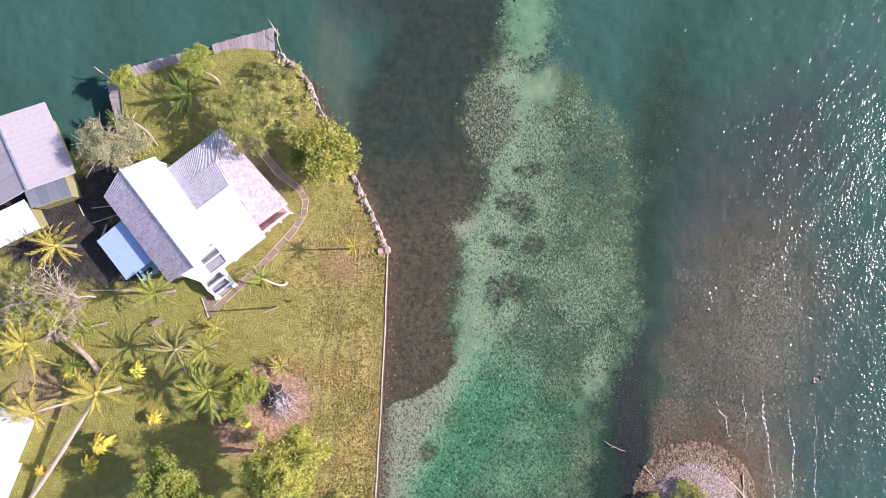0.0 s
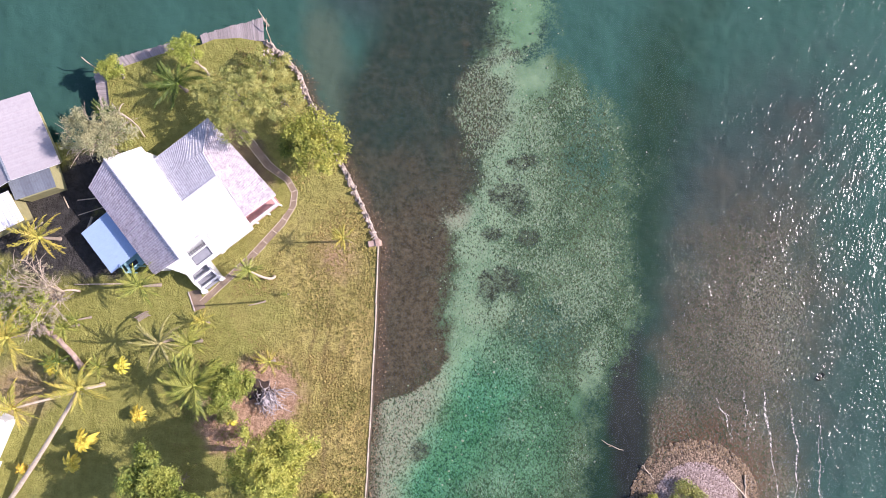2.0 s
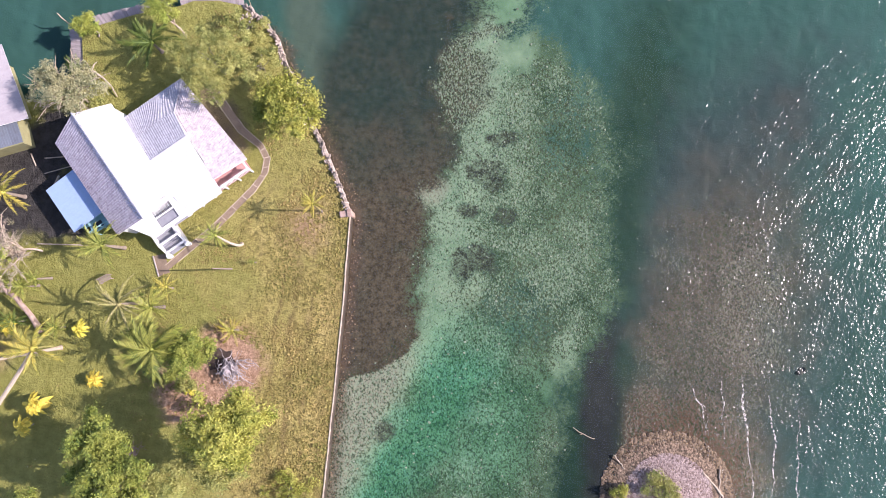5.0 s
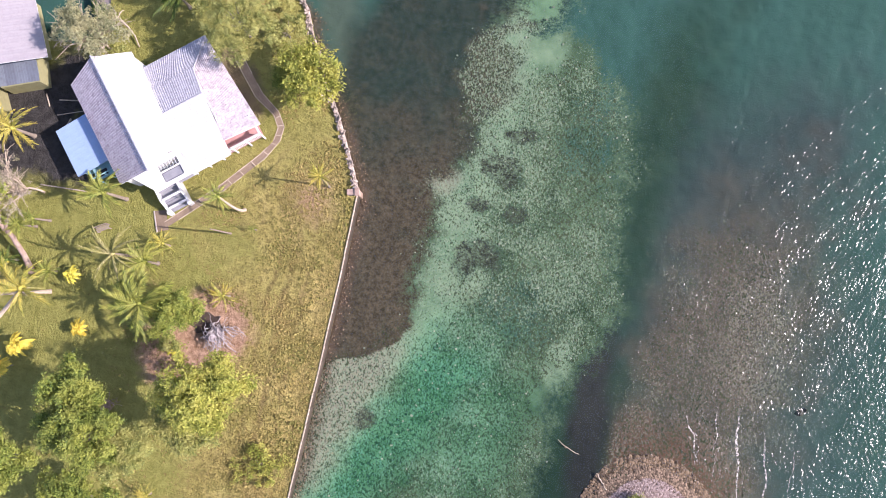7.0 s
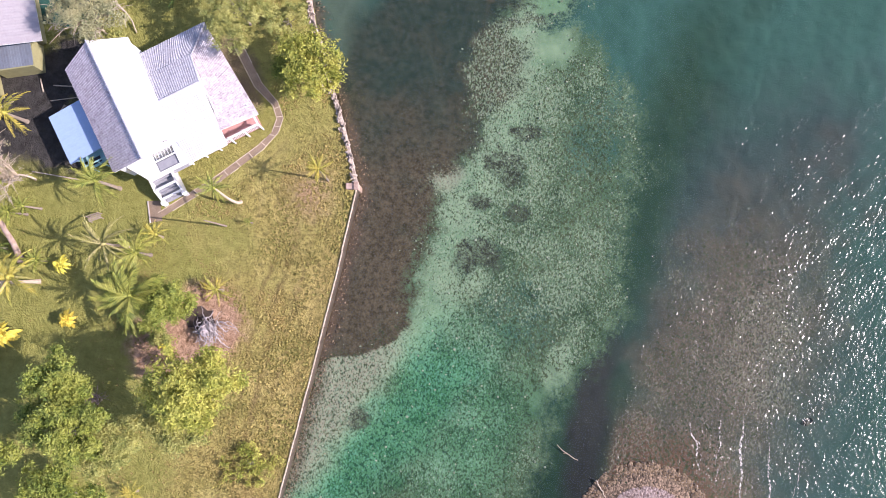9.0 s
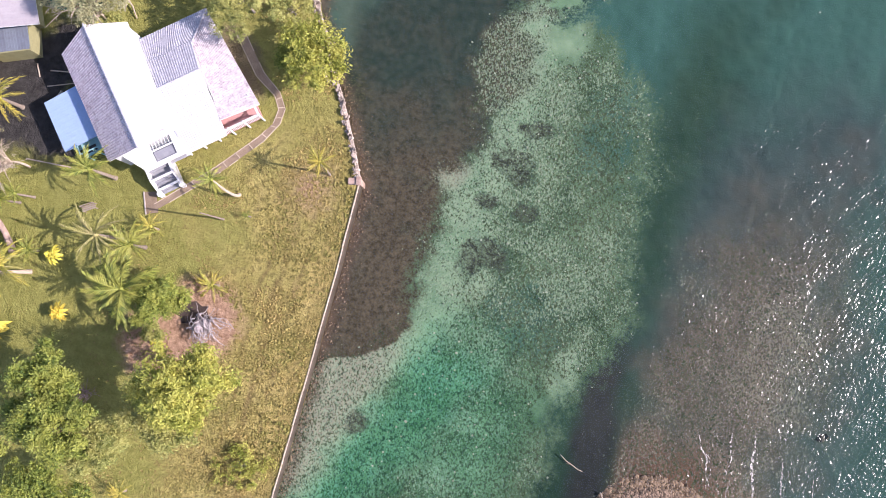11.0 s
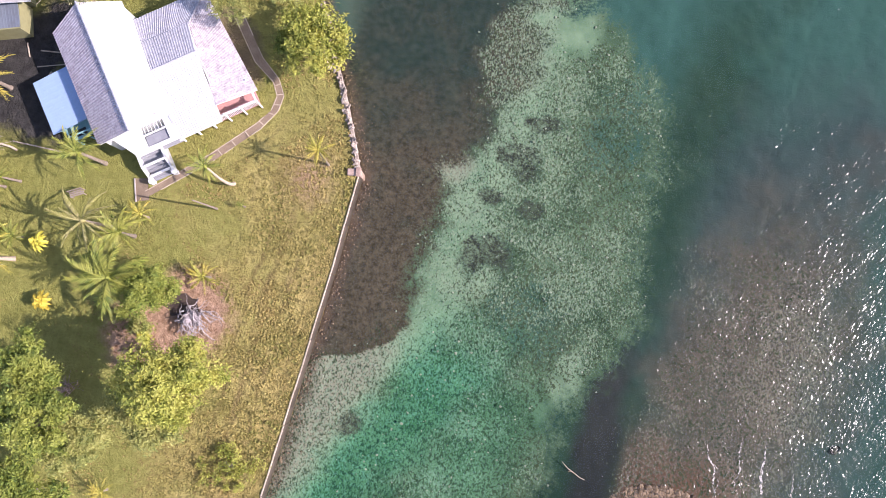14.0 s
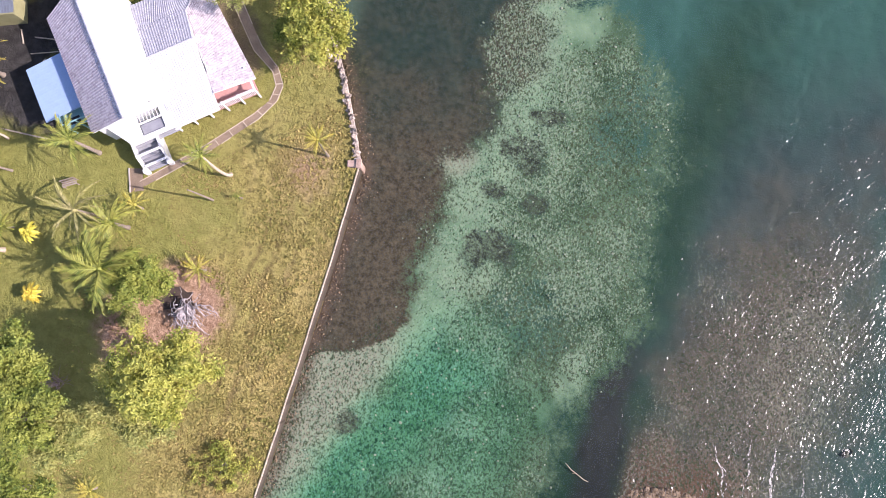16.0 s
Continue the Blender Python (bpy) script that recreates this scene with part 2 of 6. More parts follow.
verge = k.math("MULTIPLY", verge, k.node("ShaderNodeMapRange", Value=sep.outputs["Y"], From_Min=-1.0, From_Max=-4.0).outputs[0])
col = k.mix(k.math("MULTIPLY", verge, 0.6), col, (0.40, 0.31, 0.11))
# dark yard soil, darkened further to hold the shade of house and trees
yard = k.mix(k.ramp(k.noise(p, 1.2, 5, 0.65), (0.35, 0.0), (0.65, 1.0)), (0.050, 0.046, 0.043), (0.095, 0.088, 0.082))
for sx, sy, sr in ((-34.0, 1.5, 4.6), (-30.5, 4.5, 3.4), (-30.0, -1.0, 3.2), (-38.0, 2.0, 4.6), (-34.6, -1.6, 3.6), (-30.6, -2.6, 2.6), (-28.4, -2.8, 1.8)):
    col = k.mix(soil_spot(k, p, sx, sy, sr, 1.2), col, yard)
for sx, sy, sr in ((-18.2, 8.3, 1.3), (-17.0, 6.6, 1.3), (-16.0, 5.2, 1.1)):
    col = k.mix(k.math("MULTIPLY", soil_spot(k, p, sx, sy, sr + 0.6, 1.0), 0.8), col, (0.22, 0.16, 0.11))
rut = k.math("ABSOLUTE", k.math("ADD", sep.outputs["X"], k.math("ADD", 9.6, k.math("MULTIPLY", k.math("SUBTRACT", k.noise(p, 0.25, 3), 0.5), 2.0))))
rut2 = k.math("ABSOLUTE", k.math("ADD", rut, -1.35))
rut = k.math("MINIMUM", rut, k.math("ADD", rut2, 0.12))
rut = k.math("MULTIPLY", k.node("ShaderNodeMapRange", Value=rut, From_Min=0.42, From_Max=0.08).outputs[0],
             k.node("ShaderNodeMapRange", Value=sep.outputs["Y"], From_Min=-3.0, From_Max=-7.0).outputs[0])
col = k.mix(k.math("MULTIPLY", k.math("MULTIPLY", rut, k.ramp(k.noise(p, 0.8, 4), (0.35, 0.3), (0.6, 1.0))), 0.62), col, (0.20, 0.13, 0.06))
M["lawn"] = k.done(col, 0.9, k.bump(k.math("ADD", fine, k.math("MULTIPLY", k.noise(p, 2.3, 5, 0.75), 1.5)), 1.0, 0.30), spec=0.15)

# sea bed: how much sand, weed, rubble and depth of water there is at each place lies on the mesh
def specks(k, vec, scale, share, bare, gain):
    """Small ragged spots that close up as share grows."""
    return k.math("MULTIPLY", k.math("SUBTRACT", k.noise(vec, scale, 2.5, 0.55), k.math("SUBTRACT", bare, k.math("MULTIPLY", share, 0.26))), gain, clamp=True)


k = Nodes("sea_floor")
p = k.place()
q = k.scaled(p, 1.0, 0.8, 0.0, 25)
grain = k.noise(p, 6.0, 3, 0.6)
mottle = k.noise(p, 2.4, 4, 0.6)
broad = k.noise(p, 0.42, 4, 0.6)
patch = k.ramp(broad, (0.38, 0.0), (0.62, 1.0))
deep = k.mix(k.math("MULTIPLY", patch, 0.22), (0.046, 0.124, 0.104), (0.038, 0.106, 0.090))
deep = k.mix(k.attr("green"), deep, k.mix(patch, (0.020, 0.052, 0.033), (0.028, 0.063, 0.040)))
deep = k.mix(k.attr("slate"), deep, k.mix(patch, (0.036, 0.061, 0.058), (0.050, 0.077, 0.073)))
weed = k.mix(k.ramp(k.math("ADD", k.math("MULTIPLY", mottle, 0.5), k.math("MULTIPLY", grain, 0.5)), (0.38, 0.0), (0.62, 1.0)), (0.042, 0.037, 0.024), (0.122, 0.100, 0.068))
weed = k.mix(k.attr("cool"), weed, k.mix(k.ramp(mottle, (0.36, 0.0), (0.66, 1.0)), (0.022, 0.040, 0.031), (0.044, 0.061, 0.048)))
brown = k.mix(k.ramp(mottle, (0.36, 0.0), (0.66, 1.0)), (0.084, 0.069, 0.053), (0.150, 0.124, 0.098))
brown = k.mix(k.math("MULTIPLY", k.ramp(k.noise(p, 0.30, 5, 0.65), (0.42, 0.0), (0.60, 1.0)), 0.45), brown, (0.074, 0.074, 0.058))
brown = k.mix(k.attr("rust"), brown, k.mix(mottle, (0.095, 0.052, 0.034), (0.150, 0.092, 0.064)))
deep = k.mix(k.attr("murk"), deep, (0.082, 0.122, 0.092))
col = k.mix(k.attr("weed"), deep, weed)
col = k.mix(k.attr("brown"), col, brown)
col = k.mix(k.attr("gully"), col, (0.034, 0.038, 0.036))
# sand: pale along its western edge, greener and stonier eastwards, turquoise in the deeper run
pale, tuft, chip = k.attr("pale"), k.attr("tuft"), k.attr("chip")
sand = k.mix(pale, k.mix(patch, (0.062, 0.112, 0.062), (0.102, 0.168, 0.098)), k.mix(patch, (0.160, 0.262, 0.160), (0.232, 0.335, 0.212)))
sand = k.mix(k.attr("dusty"), sand, k.mix(grain, (0.20, 0.205, 0.145), (0.36, 0.335, 0.255)))
sand = k.mix(k.attr("depth"), sand, k.mix(patch, (0.040, 0.150, 0.068), (0.096, 0.262, 0.138)))
sandy = k.attr("sand")
rim = k.math("MULTIPLY", k.math("MULTIPLY", sandy, k.math("SUBTRACT", 1.0, sandy)), 4.0)
ragged = k.math("ADD", sandy, k.math("MULTIPLY", k.math("MULTIPLY", k.math("SUBTRACT", k.math("ADD", k.math("MULTIPLY", grain, 0.5), k.math("MULTIPLY", mottle, 0.5)), 0.5), 3.4), rim))
col = k.mix(k.ramp(ragged, (0.15, 0.0), (0.85, 1.0)), col, sand)
# weed clumps between the stones, then pale chips of dead coral
dark_tone = k.mix(k.attr("depth"), k.mix(patch, (0.030, 0.052, 0.026), (0.058, 0.076, 0.040)), (0.016, 0.066, 0.034))
col = k.mix(k.math("MULTIPLY", specks(k, q, 1.1, tuft, 0.83, 7.0), 0.40), col, dark_tone)
col = k.mix(k.math("MULTIPLY", specks(k, q, 3.3, tuft, 0.785, 13.0), 0.88), col, dark_tone)
col = k.mix(k.math("MULTIPLY", specks(k, q, 6.2, tuft, 0.765, 13.0), 0.82), col, dark_tone)
chip_tone = k.mix(k.attr("depth"), k.mix(k.attr("brown"), (0.29, 0.375, 0.26), (0.25, 0.22, 0.17)), (0.12, 0.34, 0.22))
turned = k.scaled(p, 1.0, 0.75, 0.0, 60)
col = k.mix(k.math("MULTIPLY", specks(k, turned, 4.1, chip, 0.775, 10.0), 0.50), col, chip_tone)
col = k.mix(k.math("MULTIPLY", specks(k, turned, 7.2, chip, 0.765, 10.0), 0.62), col, chip_tone)
M["sea_floor"] = k.done(col, 0.95, k.bump(k.math("ADD", grain, mottle), 0.3, 0.08), spec=0.1)

# water: clear, wind ripples in broken crests, stronger away from the lee of the land
k = Nodes("sea_water")
p = k.place()
sep = k.node("ShaderNodeSeparateXYZ", Vector=p)
open_sea = k.node("ShaderNodeMapRange", Value=k.math("ADD", sep.outputs["X"], k.math("ADD", k.math("MULTIPLY", sep.outputs["Y"], -0.65), k.math("MULTIPLY", k.math("SUBTRACT", k.noise(p, 0.06, 3), 0.5), 8.0))), From_Min=14.0, From_Max=44.0).outputs[0]
open_sea = k.math("MULTIPLY", open_sea, open_sea)
crest = k.scaled(k.scaled(p, 1.0, 1.0, 1.0, 16), 1.0, 0.62, 1.0)
chop = k.noise(crest, 3.6, 1.4, 0.45, 0.35)
swell = k.noise(k.scaled(k.scaled(p, 1.0, 1.0, 1.0, 24), 1.0, 0.42, 1.0), 0.85, 1.5, 0.5)
gusts = k.ramp(k.noise(k.scaled(k.scaled(p, 1.0, 1.0, 1.0, 34), 1.0, 0.25, 1.0), 0.6, 4, 0.6), (0.38, 0.38), (0.62, 1.05))
h = k.math("ADD", k.math("MULTIPLY", chop, gusts), k.math("MULTIPLY", swell, 1.0))
lee = k.node("ShaderNodeMapRange", Value=sep.outputs["X"], From_Min=-6.0, From_Max=16.0).outputs[0]
h = k.math("MULTIPLY", h, k.math("ADD", k.math("MULTIPLY", open_sea, 0.36), k.math("ADD", 0.03, k.math("MULTIPLY", lee, 0.20))))
nrm = k.bump(h, 1.0, 0.33)
fres = k.node("ShaderNodeFresnel", IOR=1.33, Normal=nrm)
gloss = k.node("ShaderNodeBsdfGlossy", Color=(1, 1, 1, 1), Roughness=0.17, Normal=nrm)
clear = k.node("ShaderNodeBsdfTransparent", Color=(0.93, 0.97, 0.96, 1))
m = k.node("ShaderNodeMixShader", Fac=fres.outputs[0])
k.tree.links.new(clear.outputs[0], m.inputs[1])
k.tree.links.new(gloss.outputs[0], m.inputs[2])
k.tree.links.new(m.outputs[0], k.out.inputs["Surface"])
k.mat.use_transparent_shadow = True
M["sea_water"] = k.mat
k = Nodes("foam")
fo = k.ramp(k.noise(k.place(), 3.5, 6, 0.75), (0.44, 0.0), (0.58, 0.85))
k.done((0.70, 0.64, 0.58), 0.8)
tr = k.node("ShaderNodeBsdfTransparent")
m = k.node("ShaderNodeMixShader", Fac=fo)
k.tree.links.new(tr.outputs[0], m.inputs[1])
k.tree.links.new(k.bsdf.outputs[0], m.inputs[2])
k.tree.links.new(m.outputs[0], k.out.inputs["Surface"])
M["foam"] = k.mat


# ---- mesh helpers ----
def obj(name, bm, material, parent=None, label="", smooth=False):
    me = bpy.data.meshes.new(name)
    bm.to_mesh(me)
    bm.free()
    if smooth:
        me.polygons.foreach_set("use_smooth", [True] * len(me.polygons))
    me.materials.append(material)
    ob = new(name, me)
    if parent is not None:
        ob.parent = parent
    if label:
        ob["label"] = label
    return ob


def part(name, bm, material, parent, label="", smooth=False):
    return obj(name, bm, material, parent, label, smooth)


def mesh_obj(name, verts, faces, material, parent=None, smooth=False):
    me = bpy.data.meshes.new(name)
    me.from_pydata(verts, [], faces)
    me.update()
    if smooth:
        me.polygons.foreach_set("use_smooth", [True] * len(me.polygons))
    me.materials.append(material)
    ob = new(name, me)
    if parent is not None:
        ob.parent = parent
    return ob


def thing(name, label, category, m=None, group="", kind=""):
    ob = new(name)
    ob.empty_display_size = 0.3
    ob.matrix_world = m if m is not None else Matrix()
    return tagged(ob, label, category, group, kind)


def box(bm, x0, x1, y0, y1, z0, z1, bevel=0.0):
    made = bmesh.ops.create_cube(bm, size=1.0, matrix=Matrix.LocRotScale(((x0 + x1) / 2, (y0 + y1) / 2, (z0 + z1) / 2), None, (x1 - x0, y1 - y0, z1 - z0)))
    if bevel:
        es = {e for v in made["verts"] for e in v.link_edges}
        bmesh.ops.bevel(bm, geom=list(es), offset=bevel, segments=1, affect="EDGES", profile=0.5)
    return bm


def boxed(x0, x1, y0, y1, z0, z1, bevel=0.015):
    return box(bmesh.new(), x0, x1, y0, y1, z0, z1, bevel)


def tube(bm, points, radii, sides=8):
    """A tapered tube along points."""
    pts = [Vector(q) for q in points]
    rings = []
    for i, q in enumerate(pts):
        way = (pts[min(i + 1, len(pts) - 1)] - pts[max(i - 1, 0)]).normalized()
        a = way.orthogonal().normalized()
        b = way.cross(a)
        if rings:
            ref = (rings[-1][0].co - pts[i - 1])
            a = (ref - way * ref.dot(way)).normalized()
            b = way.cross(a)
        rings.append([bm.verts.new(q + (a * math.cos(t) + b * math.sin(t)) * radii[i]) for t in (2 * math.pi * j / sides for j in range(sides))])
    for r0, r1 in zip(rings, rings[1:]):
        for j in range(sides):
            bm.faces.new((r0[j], r0[(j + 1) % sides], r1[(j + 1) % sides], r1[j]))
    bm.faces.new(rings[0][::-1])
    bm.faces.new(rings[-1])
    return bm


def bent(a, b, sag, n=8, wob=0.0, rnd=random):
    """Points from a to b, bowed by the vector sag."""
    a, b, sag = Vector(a), Vector(b), Vector(sag)
    out = []
    for i in range(n + 1):
        t = i / n
        q = a.lerp(b, t) + sag * (4 * t * (1 - t))
        if 0 < i < n and wob:
            q += Vector((rnd.uniform(-wob, wob), rnd.uniform(-wob, wob), rnd.uniform(-wob, wob)))
        out.append(q)
    return out


def pebble(bm, x, y, z, r, rnd):
    """A small worn stone."""
    m = Matrix.LocRotScale((x, y, z), Euler((rnd.uniform(0, 3), rnd.uniform(0, 3), rnd.uniform(0, 3))), (r * rnd.uniform(0.8, 1.3), r * rnd.uniform(0.7, 1.1), r * rnd.uniform(0.5, 0.8)))
    bmesh.ops.create_icosphere(bm, subdivisions=1, radius=1, matrix=m)


ICO = bmesh.new()
bmesh.ops.create_icosphere(ICO, subdivisions=1, radius=1)
ICO.verts.index_update()
ICO_V = np.array([v.co[:] for v in ICO.verts])
ICO_F = np.array([[v.index for v in f.verts] for f in ICO.faces])
ICO.free()


def stone_field(name, centres, sizes, material, label, category, seed, flat=0.6):
    """Many loose stones as one uncountable thing."""
    g = np.random.default_rng(seed)
    n = len(centres)
    v = np.repeat(ICO_V[None], n, 0) * (1 + g.uniform(-0.22, 0.22, (n, len(ICO_V), 1)))
    v = v * (np.array(sizes)[:, None, None] * g.uniform(0.75, 1.3, (n, 1, 3)) * np.array((1, 1, flat)))
    a = g.uniform(0, 6.283, n)
    x = v[..., 0] * np.cos(a)[:, None] - v[..., 1] * np.sin(a)[:, None]
    y = v[..., 0] * np.sin(a)[:, None] + v[..., 1] * np.cos(a)[:, None]
    v = np.stack((x, y, v[..., 2]), -1) + np.array(centres)[:, None]
    f = ICO_F[None] + (np.arange(n) * len(ICO_V))[:, None, None]
    ob = mesh_obj(name, v.reshape(-1, 3).tolist(), f.reshape(-1, 3).tolist(), material)
    return tagged(ob, label, category, kind="stuff")


def fbm(x, y, scale, seed=0, octaves=4):
    """Smooth value noise on arrays, about -1 to 1."""
    g = np.random.default_rng(seed)
    table = g.uniform(-1, 1, (256, 256))
    out, amp, tot = np.zeros_like(x, dtype=float), 1.0, 0.0
    for o in range(octaves):
        u, w = x * scale * 2 ** o + 37.1 * o + 1000, y * scale * 2 ** o + 11.7 * o + 1000
        i, j = np.floor(u).astype(int), np.floor(w).astype(int)
        fu, fw = u - i, w - j
        fu, fw = fu * fu * (3 - 2 * fu), fw * fw * (3 - 2 * fw)
        i, j = i % 255, j % 255
        val = (table[i, j] * (1 - fu) + table[i + 1, j] * fu) * (1 - fw) + (table[i, j + 1] * (1 - fu) + table[i + 1, j + 1] * fu) * fw
        out, tot, amp = out + amp * val, tot + amp, amp * 0.55
    return out / tot


def smooth(x, a, b):
    t = np.clip((x - a) / (b - a), 0, 1)
    return t * t * (3 - 2 * t)


# ---- sea ----
LAND = 0.9  # height of the lawn above the water


def between(y, *table):
    ys, xs = zip(*sorted(table))
    return np.interp(y, ys, xs)


def blob(x, y, cx, cy, rx, ry, turn=0.0, soft=0.8, wob=0.0):
    """1 in the middle of a turned oval, fading to 0 past its rim."""
    c, n = math.cos(radians(turn)), math.sin(radians(turn))
    u, v = (x - cx) * c + (y - cy) * n, -(x - cx) * n + (y - cy) * c
    return smooth(np.hypot(u / rx, v / ry) + wob, 1.0 + soft / 2, 1.0 - soft / 2)


def sea_masks(x, y):
    """Sand channel, weed beds, rubble, brown shoal and depth of water at each place."""
    n1, n2, n3 = fbm(x, y, 0.16, 3), fbm(x, y, 0.7, 4), fbm(x, y, 1.9, 8, 3)
    west = between(y, (-45, -8.0), (-25, -6.4), (-15.2, -5.6), (-14.2, -4.6), (-13.2, -1.6), (-11.6, 0.0), (-10.2, 0.6), (-6, 0.0), (-2.5, 1.2), (0.6, 0.9), (2.2, 0.0), (3.6, 2.0), (6, 3.6), (10, 4.2), (12, 2.6), (14, 2.2), (16, 3.0), (18.8, 4.6), (21, 4.1), (23, 4.6), (40, 5.5))
    east = between(y, (-45, 12.5), (-22, 13.2), (-13.8, 14.2), (-9.7, 16.2), (-5.4, 18.2), (-3.4, 16.8), (0.1, 15.4), (5.3, 16.2), (10, 15.6), (13, 14.6), (15.5, 11.5), (18, 9.4), (20, 9.0), (22.6, 8.8), (40, 9.5))
    edge_w = x - west + n1 * 0.7 + n2 * 0.55 + n3 * 0.25
    edge_e = east - x + n1 * 1.3 + n2 * 0.9 + n3 * 0.4
    crisp = smooth(y, -7.5, -10.5)  # the weed bed ends sharply in the south
    sand = (smooth(edge_w + n2 * 0.8, -2.4, 2.0) * (1 - crisp) + smooth(edge_w, -0.35, 0.35) * crisp) * smooth(edge_e, -2.4, 2.2)
    wob = n2 * 0.55 + n3 * 0.35
    holes = np.zeros_like(x)
    for hx, hy, rx, ry, deg in ((4.9, -3.3, 2.1, 1.6, 10), (6.2, 4.2, 1.7, 2.0, 30), (-1.5, -18.5, 0.95, 1.15, 0), (7.2, 7.6, 1.7, 0.7, 10), (4.3, 1.0, 1.2, 0.7, 0), (7.6, 0.8, 1.2, 0.9, 0)):
        holes = np.maximum(holes, blob(x, y, hx, hy, rx, ry, deg, 0.75, wob))
    mossy = np.maximum(blob(x, y, 10.2, -7.0, 4.6, 3.0, 20, 1.0, n1 * 0.4 + n2 * 0.5), blob(x, y, 12.6, 9.2, 2.4, 4.6, -10, 1.0, n1 * 0.4 + n2 * 0.5))  # weedier stretches of the channel
    stony = blob(x, y, 3.1, 12.6, 2.2, 4.2, -10, 0.9, n1 * 0.4 + n2 * 0.8 + n3 * 0.4)  # brown stones at the head of the channel
    bar = blob(x, y, 9.6, 18.4, 1.6, 1.0, -30, 0.8, wob) + blob(x, y, 7.2, 17.3, 1.8, 0.8, 20, 0.8, wob)
    sand_wide = smooth(edge_w, -3.6, 0.8) * smooth(edge_e, -2.0, 2.0)
    sand = sand * (1 - 0.7 * holes) * (1 - 0.42 * mossy) * (1 - 0.70 * stony) * (1 - 0.6 * np.clip(bar, 0, 1))
    left = between(y, (-40, -30), (3, -16), (8, -10.0), (13, -9.6), (18, -7.2), (23, -5.6))
    weed = smooth(x - left + n1 * 1.6 + n2 * 0.8, -1.8, 1.8) * smooth(edge_w, 5.0, 2.0) * smooth(y + n1 * 3.0, 34, 22)
    weed = np.maximum(weed, holes * smooth(edge_w, 0, 1))
    cool = np.clip(smooth(y + 0.5 * x + n1 * 7.0, -6.0, 14.0) + 0.3 * n2, 0, 1) * (1 - 0.75 * stony)
    cool = np.maximum(cool, 0.8 * blob(x, y, 17.4, -15.0, 2.3, 8.0, 4, 0.8, n2 * 0.3))
    cool = np.maximum(cool * (1 - holes), 0.60 * holes)
    # brown shoal in the east, rusty round the islet
    brown = 0.9 * blob(x, y, 26.5, -7.5, 7.6, 13.0, -14, 1.2, n1 * 0.45 + n2 * 0.3) * smooth(edge_e, -1.2, -5.0)
    brown = np.maximum(brown, blob(x, y, 23.5, -20, 8.6, 8.5, 0, 0.6, n2 * 0.2) * smooth(edge_e, -2.6, -5.5))
    rust = blob(x, y, 22.7, -21.5, 7.2, 6.8, 0, 0.7, n2 * 0.25)
    gully = blob(x, y, 17.0, -15.5, 1.6, 7.6, 3, 0.9, n1 * 0.3 + n2 * 0.3) * smooth(edge_e, 0.8, -0.6)
    weed, brown = weed * (1 - gully), brown * (1 - 0.9 * gully)
    slate = blob(x, y, 26.0, 4.0, 8.0, 13.0, -25, 1.2, n1 * 0.5 + n2 * 0.2) * smooth(x, 18.0, 21.0)
    murk_dark = gully
    slate = np.maximum(slate, 0.6 * blob(x, y, 30.0, -8.0, 11.0, 15.0, 0, 0.9, n1 * 0.4))
    slate = np.maximum(slate, blob(x, y, -6.5, 24.0, 5.0, 4.5, 0, 1.2, n1 * 0.4))
    run = 6.2 + 0.48 * (y + 9) + n1 * 2.2  # the deeper turquoise run down the channel
    depth = smooth(y + n1 * 3, -6.5, -13.0) * smooth(np.abs(x - run + n2 * 1.2), 6.0, 1.0)
    depth = np.maximum(depth, 0.65 * blob(x, y, 6.6, -17.0, 4.5, 6.0, 0, 1.1, n1 * 0.5))
    depth = np.maximum(depth, 0.35 * blob(x, y, 6.8, 21.2, 2.8, 3.4, 0, 0.8, n2 * 0.3))
    dusty = smooth(run - x + n2 * 1.5, 1.5, 5.0) * smooth(y + n2 * 1.5, -9.0, -13.0) * (1 - 0.6 * depth)
    dusty = np.maximum(dusty, 0.75 * blob(x, y, 0.8, 2.4, 1.6, 1.2, 0, 1.0, wob))
    dusty = np.maximum(dusty, 0.45 * stony)
    pale = smooth(edge_w, -0.8, 0.8) * smooth(edge_w + n1 * 4.0 + n2 * 1.5, 6.4, 2.4)
    for cx, cy, rx, ry in ((6.6, 21.0, 2.6, 3.2), (7.6, 15.4, 1.7, 1.9), (5.6, 5.6, 1.8, 2.6), (4.0, 2.6, 2.0, 1.6), (3.8, -6.0, 2.4, 2.6), (13.4, -11.0, 1.2, 2.2)):
        pale = np.maximum(pale, 0.9 * blob(x, y, cx, cy, rx, ry, 0, 0.8, wob * 0.6))
    pale = np.clip(pale * (1 - 0.6 * mossy) + 0.30 * n1 + 0.30 * n2, 0, 1)
    clean = blob(x, y, 6.7, 21.0, 2.4, 3.0, 0, 0.6, wob * 0.4) + blob(x, y, 7.8, 15.4, 1.6, 1.7, 0, 0.8, wob * 0.4)
    tuft = sand_wide * (0.50 + 0.55 * smooth(edge_w + n1 * 3.0, 2.0, 6.0) * smooth(edge_e, -0.3, 3.0) + 0.55 * n1 + 0.35 * n2) + 0.9 * stony
    tuft = np.clip(tuft * (1 - 0.8 * holes) * (1 - 0.8 * np.clip(clean, 0, 1)) + 0.55 * brown + 0.40 * smooth(edge_w, -9, -1) * smooth(y, 16, 8), 0, 1)
